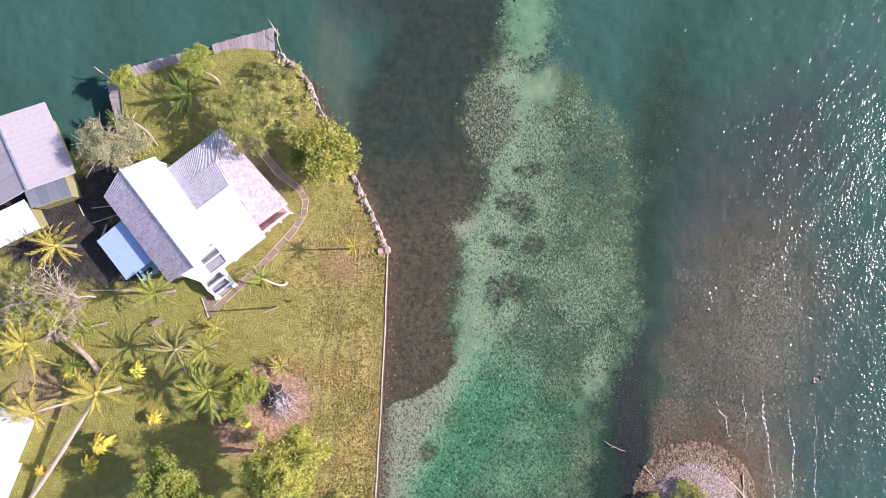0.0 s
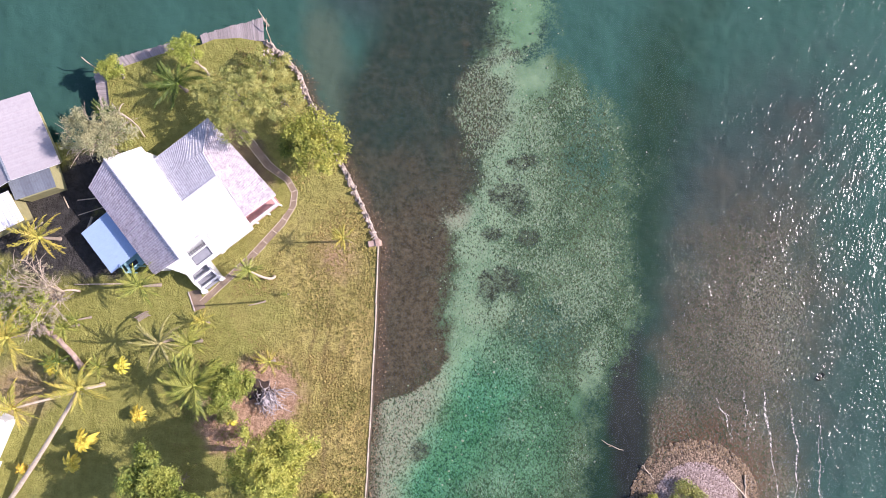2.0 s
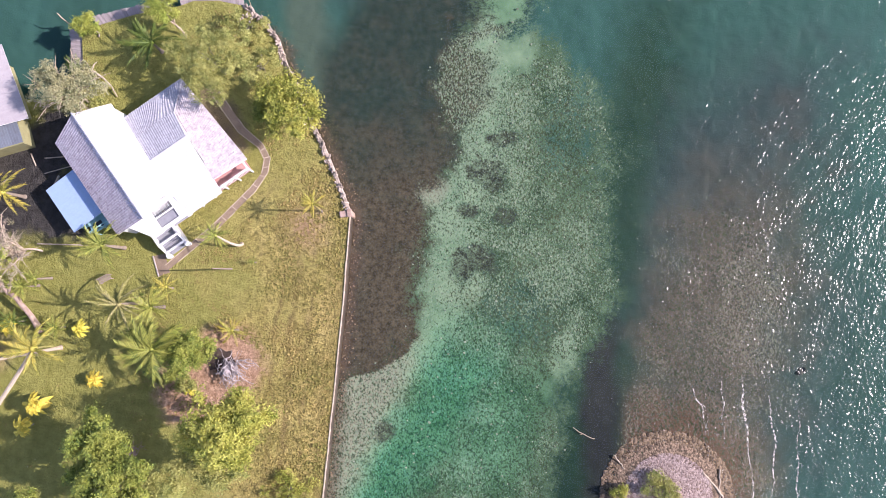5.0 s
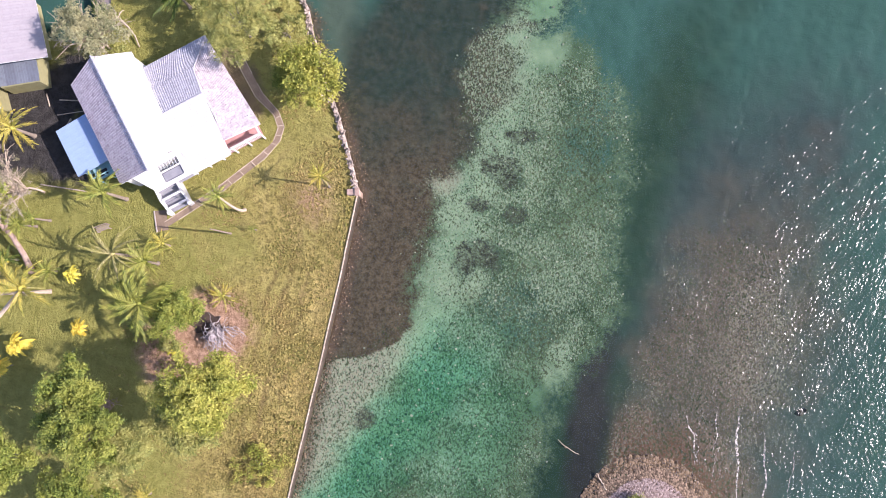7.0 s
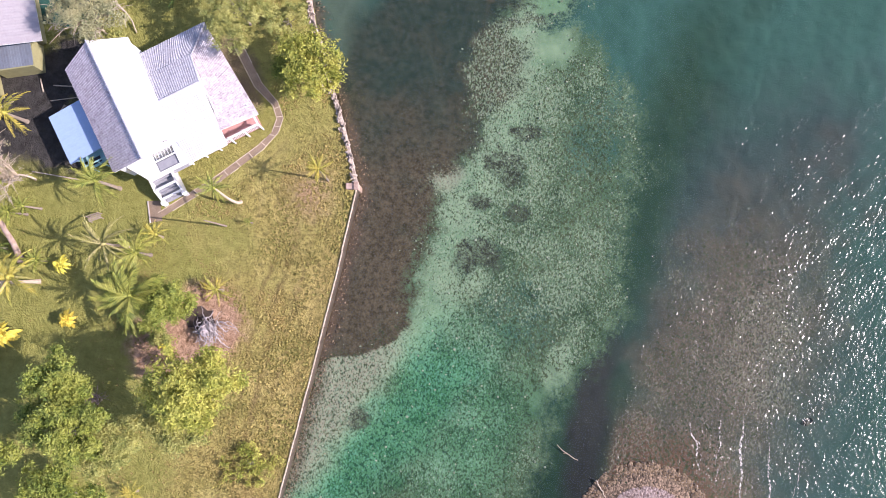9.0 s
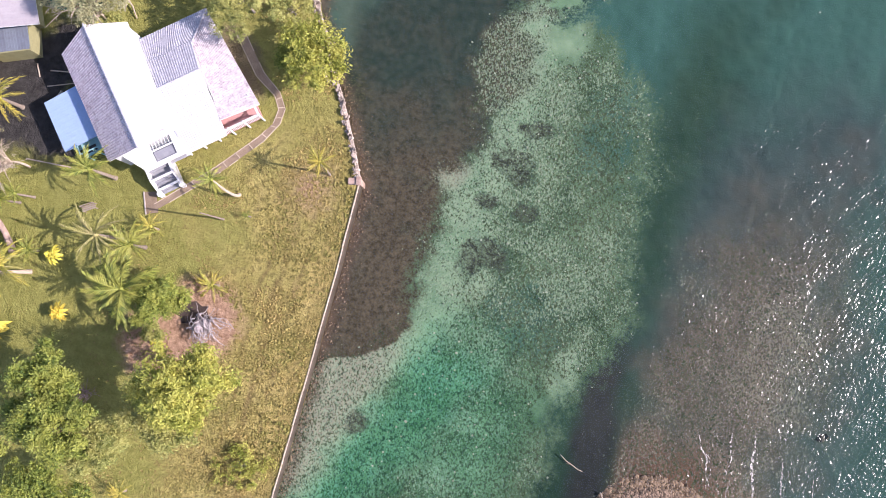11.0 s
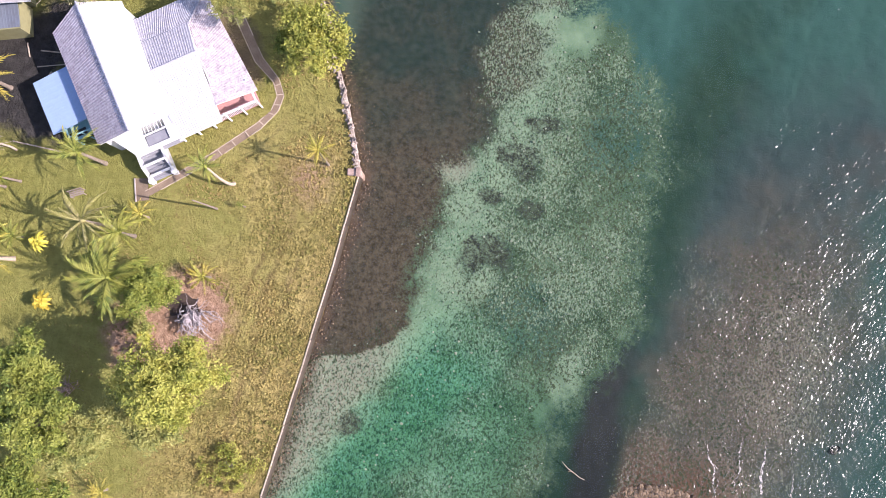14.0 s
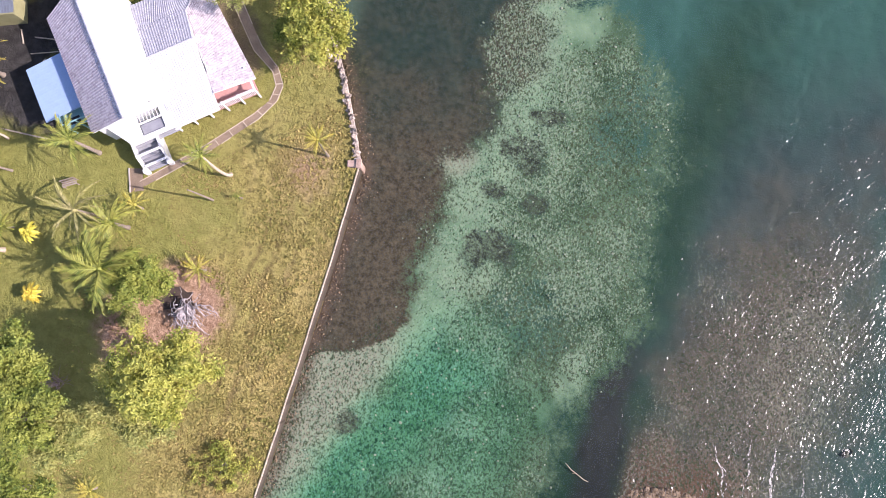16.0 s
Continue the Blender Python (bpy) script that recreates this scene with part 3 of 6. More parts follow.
    chip = np.clip(sand_wide * (1 - 0.7 * holes) * (0.46 + 0.30 * pale + 0.3 * n2 + 0.3 * n1 + 0.5 * dusty) * (1 - 0.7 * np.clip(clean, 0, 1)) + 0.62 * stony + (0.50 + 0.35 * n1) * brown + (0.34 + 0.30 * n1) * smooth(edge_w, -9, -1) * smooth(y, 20, 12), 0, 1)
    chip = chip * (1 - 0.6 * crisp * smooth(edge_w, 0.2, -0.4))
    rubble = np.clip(sand_wide * (0.35 + 0.5 * n1 + 0.35 * n2) + 0.5 * stony, 0, 1)
    green = smooth(np.abs(x - 18.5 - 0.1 * y + n1 * 3.0 + n2) - 0.10 * (6 - y), 9.0, 1.0) * smooth(y + n1 * 6, 34, 14)
    green = np.clip(np.maximum(green, 0.20 + 0.35 * n1), 0, 1)
    shore = between(y, (-34, -6.3), (-23.5, -5.95), (-15.6, -5.75), (-8, -5.6), (0, -5.7), (2.6, -7.0), (6.9, -9.3), (11, -11.5), (14.2, -13), (17, -16.2))
    brown_foot = smooth(x - shore + n2 * 0.5 + n3 * 0.4, 1.6, 0.2) * smooth(y, 17.5, 15.5) * smooth(x - shore, -3.0, -1.0)
    # murky plume off the corner of the land
    plume = blob(x, y, -11.0, 16.6, 1.9, 5.2, 14, 0.9, n2 * 0.3)
    brown = np.maximum(brown, 0.8 * brown_foot)
    rust = np.maximum(rust, 0.5 * brown_foot)
    sand = sand * (1 - 0.8 * brown_foot)
    return {"sand": sand, "weed": weed, "cool": cool, "gully": murk_dark, "murk": plume * (1 - brown_foot), "brown": brown, "rust": rust, "slate": slate, "depth": depth, "dusty": dusty, "pale": pale, "tuft": tuft, "chip": chip, "rubble": rubble, "green": green}


def sheet_axis(inner, step, far):
    """Even steps in the middle, growing towards the horizon."""
    a = list(np.arange(inner[0], inner[1] + step / 2, step))
    d, lo, hi = step, a[0], a[-1]
    while hi < far:
        d *= 1.5
        hi += d
        lo -= d
        a = [lo] + a + [hi]
    return np.array(a)


ax, ay = sheet_axis((-46, 46), 0.2, 3500), sheet_axis((-36, 30), 0.2, 3500)
gx, gy = np.meshgrid(ax, ay)
masks = sea_masks(gx, gy)
ISLET = (22.7, -22.0)
gz = -1.1 + 0.10 * fbm(gx, gy, 0.8, 5) - 0.5 * masks["depth"] * 0.6
isl = np.hypot((gx - ISLET[0]) / 1.02, gy - ISLET[1]) + 0.35 * fbm(gx, gy, 0.5, 9)
gz = np.maximum(gz, 0.95 - 0.22 * isl + 0.05 * fbm(gx, gy, 1.4, 10))  # the islet rises out of the bed
gz = np.minimum(gz, 0.75 + 0.06 * fbm(gx, gy, 0.9, 11))
nx, ny = len(ax), len(ay)
idx = np.arange(nx * ny).reshape(ny, nx)
quads = np.stack((idx[:-1, :-1], idx[:-1, 1:], idx[1:, 1:], idx[1:, :-1]), -1).reshape(-1, 4)
sea_floor = mesh_obj("sea_floor", np.stack((gx, gy, gz), -1).reshape(-1, 3).tolist(), quads.tolist(), M["sea_floor"], smooth=True)
tagged(sea_floor, "shallow sea bed with pale sand channel, dark weed and rubble", "sea bed", kind="structure")
for key, val in masks.items():
    sea_floor.data.attributes.new(key, "FLOAT", "POINT").data.foreach_set("value", val.reshape(-1).astype(np.float32))

bm = bmesh.new()
bmesh.ops.create_grid(bm, x_segments=8, y_segments=8, size=3500)
water = tagged(obj("water", bm, M["sea_water"]), "clear green-blue sea water with wind ripples and sun glitter", "water", kind="structure")
water.visible_shadow = False

g = np.random.default_rng(21)
cx, cy = g.uniform(-8, 19, 70000), g.uniform(-32, 26, 70000)
mk = sea_masks(cx, cy)
keep = g.uniform(0, 1, len(cx)) < 0.045 * mk["rubble"]
cx, cy = cx[keep], cy[keep]
stone_field("reef_rubble", np.stack((cx, cy, np.full(len(cx), -1.02)), -1), g.uniform(0.03, 0.10, len(cx)) * g.uniform(0.6, 1.2, len(cx)), M["reef_stone"],
            "loose coral rubble and weed clumps on the sandy sea bed", "rubble", 22, 0.25)

# ---- land ----
SHORE_UP = [(-16.2, 17.0), (-14.5, 15.9), (-13.0, 14.2), (-12.2, 12.2), (-11.5, 11.0), (-9.3, 6.9), (-8.0, 4.6), (-7.0, 2.6), (-5.8, 0.1)]
SHORE_LOW = [(-5.6, -0.4), (-5.6, -8.0), (-5.75, -15.6), (-5.95, -23.5), (-6.3, -34.0)]
SHORE_DOCK = [(-29.4, 8.9), (-29.5, 11.0), (-29.9, 13.6), (-28.3, 14.5), (-25.4, 15.6), (-21.7, 16.6), (-20.6, 17.1), (-18.4, 17.3)]
outline = SHORE_DOCK + SHORE_UP + SHORE_LOW + [(-8, -60), (-90, -60), (-90, 3.0), (-45, 7.0), (-35, 7.6), (-31.5, 7.6)]


def rounded(points, steps=4):
    """Corner-cut outline through about the same points, closed."""
    out = []
    n = len(points)
    for i in range(n):
        a, b = Vector(points[i]), Vector(points[(i + 1) % n])
        for s in range(steps):
            out.append(a.lerp(b, s / steps))
    return out


bm = bmesh.new()
rim = [bm.verts.new((q.x, q.y, LAND)) for q in rounded(outline)]
foot = [bm.verts.new((v.co.x, v.co.y, -2.2)) for v in rim]
top = bm.faces.new(rim[::-1])
for i in range(len(rim)):
    j = (i + 1) % len(rim)
    bm.faces.new((rim[i], rim[j], foot[j], foot[i]))
bmesh.ops.recalc_face_normals(bm, faces=bm.faces)
bmesh.ops.triangulate(bm, faces=[top])
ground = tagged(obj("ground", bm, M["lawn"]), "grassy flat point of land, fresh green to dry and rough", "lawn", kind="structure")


def inside(x, y, poly):
    c = np.zeros(len(x), bool)
    px, py = zip(*poly)
    j = len(poly) - 1
    for i in range(len(poly)):
        hit = ((py[i] > y) != (py[j] > y)) & (x < (px[j] - px[i]) * (y - py[i]) / (py[j] - py[i] + 1e-9) + px[i])
        c ^= hit
        j = i
    return c


# house frame: x to the east gable side, y towards the back
HOUSE = pose(-21.04, -2.19, LAND, 0, 0, 39.36)
HOUSE_INV = HOUSE.inverted()


def in_house(x, y, grow=0.0):
    c, s = math.cos(radians(39.36)), math.sin(radians(39.36))
    lx, ly = (x + 21.04) * c + (y + 2.19) * s, -(x + 21.04) * s + (y + 2.19) * c
    return (lx > -6.5 - grow) & (lx < 9.2 + grow) & (ly > -2.4 - grow) & (ly < 9.9 + grow)


# grass tufts: sparse near the house, thick and tall towards the sea
g = np.random.default_rng(31)
n = 110000
tx, ty = g.uniform(-38, -5.8, n), g.uniform(-31, 17, n)
ok = inside(tx, ty, outline) & ~in_house(tx, ty, 1.3)
ok &= g.uniform(0, 1, n) < np.clip(0.05 + 0.028 * (tx + 21) * smooth(ty, 9, -1) + 0.6 * fbm(tx, ty, 0.45, 12), 0.02, 0.70)
ok &= (np.hypot(tx + 15, ty + 14) > 2.8) & ~((tx < -27.5) & (ty > -4.6) & (ty < 9))
tx, ty = tx[ok], ty[ok]
n, arms = len(tx), 8
size = g.uniform(0.06, 0.15, n) * g.choice((1.0, 1.0, 1.0, 1.4, 1.7), n) * np.clip(0.6 + 0.03 * (tx + 22), 0.5, 1.05)
ang = g.uniform(0, 6.283, (n, arms))
far, high, wide = size[:, None] * g.uniform(0.5, 1.1, (n, arms)), size[:, None] * g.uniform(0.5, 1.05, (n, arms)), size[:, None] * 0.32
c, w, zz = np.cos(ang), np.sin(ang), np.full((n, arms), LAND)
X, Y = tx[:, None], ty[:, None]
blades = np.stack((np.stack((X - w * wide, Y + c * wide, zz), -1), np.stack((X + w * wide, Y - c * wide, zz), -1), np.stack((X + c * far, Y + w * far, zz + high), -1)), 2).reshape(-1, 3).tolist()
faces = np.arange(n * arms * 3).reshape(-1, 3).tolist()
tagged(mesh_obj("grass", blades, faces, M["grass_blade"]), "tufts of rough yellow-green grass on the lawn", "grass", kind="stuff")

# ---- sea wall ----
wall_low = thing("sea_wall_low", "low straight concrete sea wall with pale worn capping", "sea wall", kind="structure")
pts = [Vector((*q, 0)) for q in SHORE_LOW]
rnd = random.Random(5)
run = []
for a, b in zip(pts, pts[1:]):
    m = max(1, round((b - a).length / 1.25))
    run += [(a.lerp(b, i / m), a.lerp(b, (i + 1) / m)) for i in range(m)]
shared = None
for a, b in run:
    d = (b - a)
    L = d.length
    mid = (a + b) / 2
    at = pose(mid.x + 0.02 + rnd.uniform(-0.015, 0.015), mid.y, LAND + 0.10 + rnd.uniform(-0.02, 0.02), 0, 0, math.degrees(math.atan2(d.y, d.x)))
    ob = part("wall_block", boxed(-L / 2 + 0.006, L / 2 - 0.006, -0.04, 0.04, -1.8, -0.07, 0.02), M["wet_stone"], wall_low)
    ob.matrix_world = at
    ob = part("cap_stone", boxed(-L / 2 + 0.01, L / 2 - 0.01, -0.06, 0.06, -0.07, 0.0, 0.02), M["wall_cap"], wall_low)
    ob.matrix_world = at

wall_up = thing("sea_wall_stone", "curved rubble stone sea wall, rough and weathered", "sea wall", kind="structure")
pts = [Vector((*q, 0)) for q in SHORE_UP]
bm = bmesh.new()
tube(bm, [(q.x, q.y, 0.80) for q in pts], [0.22] * len(pts), 6)
part("core", bm, M["wall_stone"], wall_up)
shapes = []
for s in range(6):
    bm = bmesh.new()
    pebble(bm, 0, 0, 0, 1.0, rnd)
    bm.normal_update()
    me = bpy.data.meshes.new("stone")
    bm.to_mesh(me)
    bm.free()
    me.materials.append(M["wall_stone"])
    shapes.append(me)
count = 0
for a, b in zip(pts, pts[1:]):
    L = (b - a).length
    side = Vector((-(b - a).y, (b - a).x, 0)).normalized()
    for i in range(max(2, round(L / 0.085))):
        if count > 290:
            break
        q = a.lerp(b, rnd.random()) + side * rnd.uniform(-0.24, 0.24)
        ob = new("stone", rnd.choice(shapes))
        ob.parent = wall_up
        r = rnd.uniform(0.10, 0.20)
        ob.matrix_world = Matrix.LocRotScale((q.x, q.y, LAND + 0.16 + rnd.uniform(-0.15, 0.12)), Euler((rnd.uniform(0, 6), rnd.uniform(0, 6), rnd.uniform(0, 6))), (r * 1.35, r, r * 0.6))
        count += 1
corner = thing("wall_pier", "square reddish concrete pier at the corner of the sea wall", "pier", pose(-5.85, -0.25, 0, 0, 0, 12))
part("pier_block", boxed(-0.62, 0.42, -0.26, 0.26, -1.2, LAND + 0.30, 0.06), M["pier"], corner)
part("pier_cap", boxed(0.02, 0.46, -0.34, 0.34, LAND + 0.30, LAND + 0.42, 0.05), M["pier"], corner)

# stones washed up at the foot of the walls
g = np.random.default_rng(41)
foot_pts = []
for a, b in list(zip(SHORE_UP, SHORE_UP[1:])) + list(zip(SHORE_LOW, SHORE_LOW[1:])):
    a, b = np.array(a), np.array(b)
    d = b - a
    side = np.array((-d[1], d[0])) / np.hypot(*d)
    for i in range(int(np.hypot(*d) * 26)):
        q = a + d * g.uniform() + side * abs(g.normal(0, 0.55)) * g.uniform(0.2, 1.3) + side * 0.15
        foot_pts.append((*q, -1.0))
stone_field("shore_stones", foot_pts, g.uniform(0.02, 0.045, len(foot_pts)) * g.choice((1.0, 1.0, 1.6), len(foot_pts)), M["pebble"], "brown stones and shells along the foot of the wall", "stones", 42)

# ---- plank docks along the north shore ----
plank_me = {}


def plank(parent, a, b, width, z, rnd):
    """One deck board from a to b."""
    a, b = Vector(a), Vector(b)
    d = b - a
    key = round(d.length * 4) / 4
    if (key, width) not in plank_me:
        bm = boxed(-key / 2, key / 2, -width / 2, width / 2, -0.035, 0.0, 0.006)
        me = bpy.data.meshes.new("plank")
        bm.to_mesh(me)
        bm.free()
        me.materials.append(M["plank"])
        plank_me[(key, width)] = me
    ob = new("plank", plank_me[(key, width)])
    ob.parent = parent
    mid = (a + b) / 2
    ob.matrix_world = Matrix.LocRotScale((mid.x, mid.y, z + rnd.uniform(-0.012, 0.012)), Euler((rnd.uniform(-0.02, 0.02), rnd.uniform(-0.01, 0.01), math.atan2(d.y, d.x) + rnd.uniform(-0.02, 0.02))), (d.length / key, 1, 1))


def dock(label, outer, inner, width, z, seed):
    rnd = random.Random(seed)
    d = thing("dock", label, "dock", group="docks on the shore")
    L = sum((Vector(b) - Vector(a)).length for a, b in zip(outer, outer[1:]))
    n = int(L / (width + 0.012))

    def along(poly, t):
        ls = [(Vector(b) - Vector(a)).length for a, b in zip(poly, poly[1:])]
        s = t * sum(ls)
        for (a, b), q in zip(zip(poly, poly[1:]), ls):
            if s <= q or (a, b) == (poly[-2], poly[-1]):
                return Vector(a).lerp(Vector(b), s / q)
            s -= q

    for i in range(n):
        t = (i + 0.5) / n
        a, b = along(outer, t), along(inner, t)
        ext = (a - b).normalized() * rnd.uniform(-0.05, 0.08)
        plank(d, a + ext, b, width, z, rnd)
    for poly, inset in ((outer, 0.14), (inner, -0.12)):
        bm = bmesh.new()
        pts = []
        for i in range(9):
            q, o = along(poly, i / 8), along(inner if poly is outer else outer, i / 8)
            q = q + (o - q).normalized() * abs(inset)
            pts.append((q.x, q.y, z - 0.09))
        tube(bm, pts, [0.055] * 9, 6)
        part("beam", bm, M["timber"], d)
    for i in range(max(3, int(L / 1.8))):
        q = along(outer, i / max(2, int(L / 1.8) - 1))
        o = along(inner, i / max(2, int(L / 1.8) - 1))
        q = q + (o - q).normalized() * 0.1
        bm = bmesh.new()
        tube(bm, [(q.x, q.y, -1.4), (q.x + rnd.uniform(-0.05, 0.05), q.y + rnd.uniform(-0.05, 0.05), z + rnd.uniform(-0.03, 0.02))], [0.08, 0.07], 8)
        part("post", bm, M["timber"], d)
    return d


dock("weathered grey plank dock widening to a corner on the sea", [(-21.9, 17.5), (-19.0, 18.4), (-16.42, 19.2)], [(-21.6, 16.65), (-19.3, 17.25), (-16.2, 17.1)], 0.15, 0.78, 1)
dock("narrow weathered grey boardwalk along the shore", [(-29.3, 15.15), (-25.6, 16.4), (-22.9, 17.1)], [(-28.6, 14.4), (-25.3, 15.6), (-22.6, 16.4)], 0.17, 0.74, 2)
dock("short grey plank landing beside the water", [(-31.15, 14.0), (-30.25, 10.6)], [(-29.85, 13.9), (-29.35, 10.8)], 0.19, 0.72, 3)
stake = thing("mooring_post", "thin pale leaning mooring pole at the dock corner", "pole")
part("pole", tube(bmesh.new(), [(-16.35, 19.15, -1.2), (-16.45, 19.3, 1.6), (-16.5, 19.45, 2.1)], [0.04, 0.035, 0.02], 7), M["pale_bark"], stake)
stake = thing("mooring_post", "forked driftwood pole leaning at the dock", "pole")
pole = part("pole", tube(bmesh.new(), [(-16.1, 17.6, -1.2), (-15.95, 18.0, 1.2), (-15.8, 18.8, 1.9)], [0.05, 0.045, 0.02], 7), M["pale_bark"], stake)
stake = thing("mooring_post", "white mooring pole at the landing corner", "pole")
part("pole", tube(bmesh.new(), [(-31.3, 14.4, -1.2), (-31.6, 14.75, 1.1), (-31.9, 15.05, 1.4)], [0.05, 0.045, 0.04], 7), M["pale_bark"], stake)
pile = thing("stone_pile", "low ring of dark stones beside the sea wall", "stones")
rnd = random.Random(8)
bm = bmesh.new()
for i in range(46):
    a, r = rnd.uniform(0, 6.28), rnd.uniform(0.35, 0.75)
    pebble(bm, -15.9 + r * math.cos(a), 15.6 + r * math.sin(a), LAND + rnd.uniform(0.0, 0.15), rnd.uniform(0.08, 0.18), rnd)
part("ring_of_stones", bm, M["wall_stone"], pile)

# ---- islet and driftwood ----
g = np.random.default_rng(51)
n = 9000
a, r = g.uniform(-0.3, math.pi + 0.3, n), g.uniform(2.0, 5.5, n)
sx, sy = ISLET[0] + r * np.cos(a) * 1.02, ISLET[1] + r * np.sin(a)
sz = np.minimum(0.95 - 0.22 * r, 0.75)
keep = g.uniform(0, 1, n) < np.where(r > 3.5, 0.95, 0.35)
stone_field("beach_stones", np.stack((sx, sy, sz), -1)[keep], (g.uniform(0.05, 0.15, n))[keep], M["pebble"], "bank of brown beach stones round the islet", "stones", 52)
g = np.random.default_rng(53)
n = 5200
a, r = g.uniform(-0.3, math.pi + 0.3, n), np.sqrt(g.uniform(1.2 ** 2, 3.7 ** 2, n))
stone_field("islet_gravel", np.stack((ISLET[0] + r * np.cos(a), ISLET[1] + r * np.sin(a), np.minimum(1.0 - 0.22 * r, 0.83) + 0.02), -1), g.uniform(0.03, 0.11, n), M["gravel"],
            "pale pinkish gravel and shells on the islet", "gravel", 54)
k = Nodes("shell_sand")
M["shell_sand"] = k.done(k.mix(k.ramp(k.noise(k.place(), 6, 5, 0.7), (0.35, 0.0), (0.65, 1.0)), (0.27, 0.185, 0.165), (0.45, 0.34, 0.31)), 0.9, k.bump(k.noise(k.place(), 9, 4), 0.6, 0.05))
verts, faces = [], []
for i in range(40):
    for j in range(8):
        aa, rr = math.pi * 2 * i / 40, 0.01 + 3.6 * j / 7 * (1 + 0.04 * math.sin(5 * i * 0.157) + 0.03 * math.sin(11 * i * 0.157))
        verts.append((ISLET[0] + rr * math.cos(aa), ISLET[1] + rr * math.sin(aa), min(0.83, 1.0 - 0.22 * rr) + (0.02 if j < 7 else -0.1)))
for i in range(40):
    for j in range(7):
        a0, b0 = i * 8 + j, ((i + 1) % 40) * 8 + j
        faces.append((a0, a0 + 1, b0 + 1, b0))
tagged(mesh_obj("islet_sand", verts, faces, M["shell_sand"], smooth=True), "pale shell sand on top of the islet", "sand", kind="structure")


def driftwood(label, a, b, sag, r0, r1, seed, twig=True):
    rnd = random.Random(seed)
    d = thing("driftwood", label, "driftwood", group="driftwood")
    pts = bent(a, b, sag, 9, 0.05, rnd)
    part("log", tube(bmesh.new(), pts, [r0 + (r1 - r0) * i / 9 for i in range(10)], 8), M["pale_bark"], d, smooth=True)
    if twig:
        q = Vector(pts[3])
        part("twig", tube(bmesh.new(), bent(q, q + Vector((rnd.uniform(-.5, .5), rnd.uniform(-.5, .5), 0.05)), (0, 0, 0.03), 3), [r1, r1 * 0.8, r1 * 0.6, r1 * 0.4], 6), M["pale_bark"], d)
    return d


driftwood("thin bare branch lying in the shallows", (14.6, -16.9, -0.80), (17.5, -17.7, -0.75), (-0.1, -0.28, 0), 0.03, 0.045, 1)
driftwood("short bare stick at the edge of the islet", (18.0, -18.8, 0.0), (19.0, -19.9, 0.12), (0, 0, 0), 0.05, 0.04, 2, False)
driftwood("bleached log on the islet beach", (25.4, -19.6, 0.25), (27.6, -22.0, 0.08), (0.1, 0, 0), 0.10, 0.07, 3)
driftwood("dark straight log on the islet beach", (26.9, -19.3, 0.08), (27.0, -22.2, 0.10), (0, 0, 0), 0.07, 0.06, 4, False)
rock = thing("sea_rock", "brown rounded rock lying under the shallow sea", "rock")
rnd = random.Random(31)
bm = bmesh.new()
for q in ((33.8, -10.75, -1.05, 0.36), (34.0, -10.6, -1.08, 0.28), (33.7, -10.9, -1.08, 0.26)):
    pebble(bm, *q, rnd)
part("stone", bm, M["sea_rock"], rock)
FOAM = (((24.1, -12.4), (25.7, -17.0), 0.10, 0.07), ((26.3, -11.5), (27.3, -17.6), 0.12, 0.07),
        ((28.3, -11.5), (29.7, -22.6), 0.14, 0.12), ((30.6, -12.4), (31.4, -22.0), 0.12, 0.08), ((33.0, -13.5), (33.6, -23.0), 0.10, 0.07), ((25.0, -13.8), (25.9, -16.6), 0.05, 0.05))
for (a, b, bow, wd) in FOAM:
    rnd = random.Random(round(a[0] * 10))
    verts, faces = [], []
    n = 40
    A, B = Vector(a), Vector(b)
    side = Vector((-(B - A).y, (B - A).x)).normalized()
    for i in range(n + 1):
        t = i / n
        q = A.lerp(B, t) + side * (bow * 6 * t * (1 - t) + 0.16 * math.sin(5 * t + a[0]) + 0.09 * math.sin(17 * t + a[1]) + rnd.uniform(-0.05, 0.05))
        w = wd * (0.3 + 0.9 * abs(math.sin(3.1 * t + a[1]))) * min(1, 6 * t * (1 - t) + 0.1)
        verts += [(*(q - side * w * 0.4), 0.015), (*(q + side * w), 0.02)]
        if i:
            faces.append((2 * i - 2, 2 * i, 2 * i + 1, 2 * i - 1))
    tagged(mesh_obj("foam", verts, faces, M["foam"]), "thin broken line of white foam on a small wave", "foam", kind="stuff")


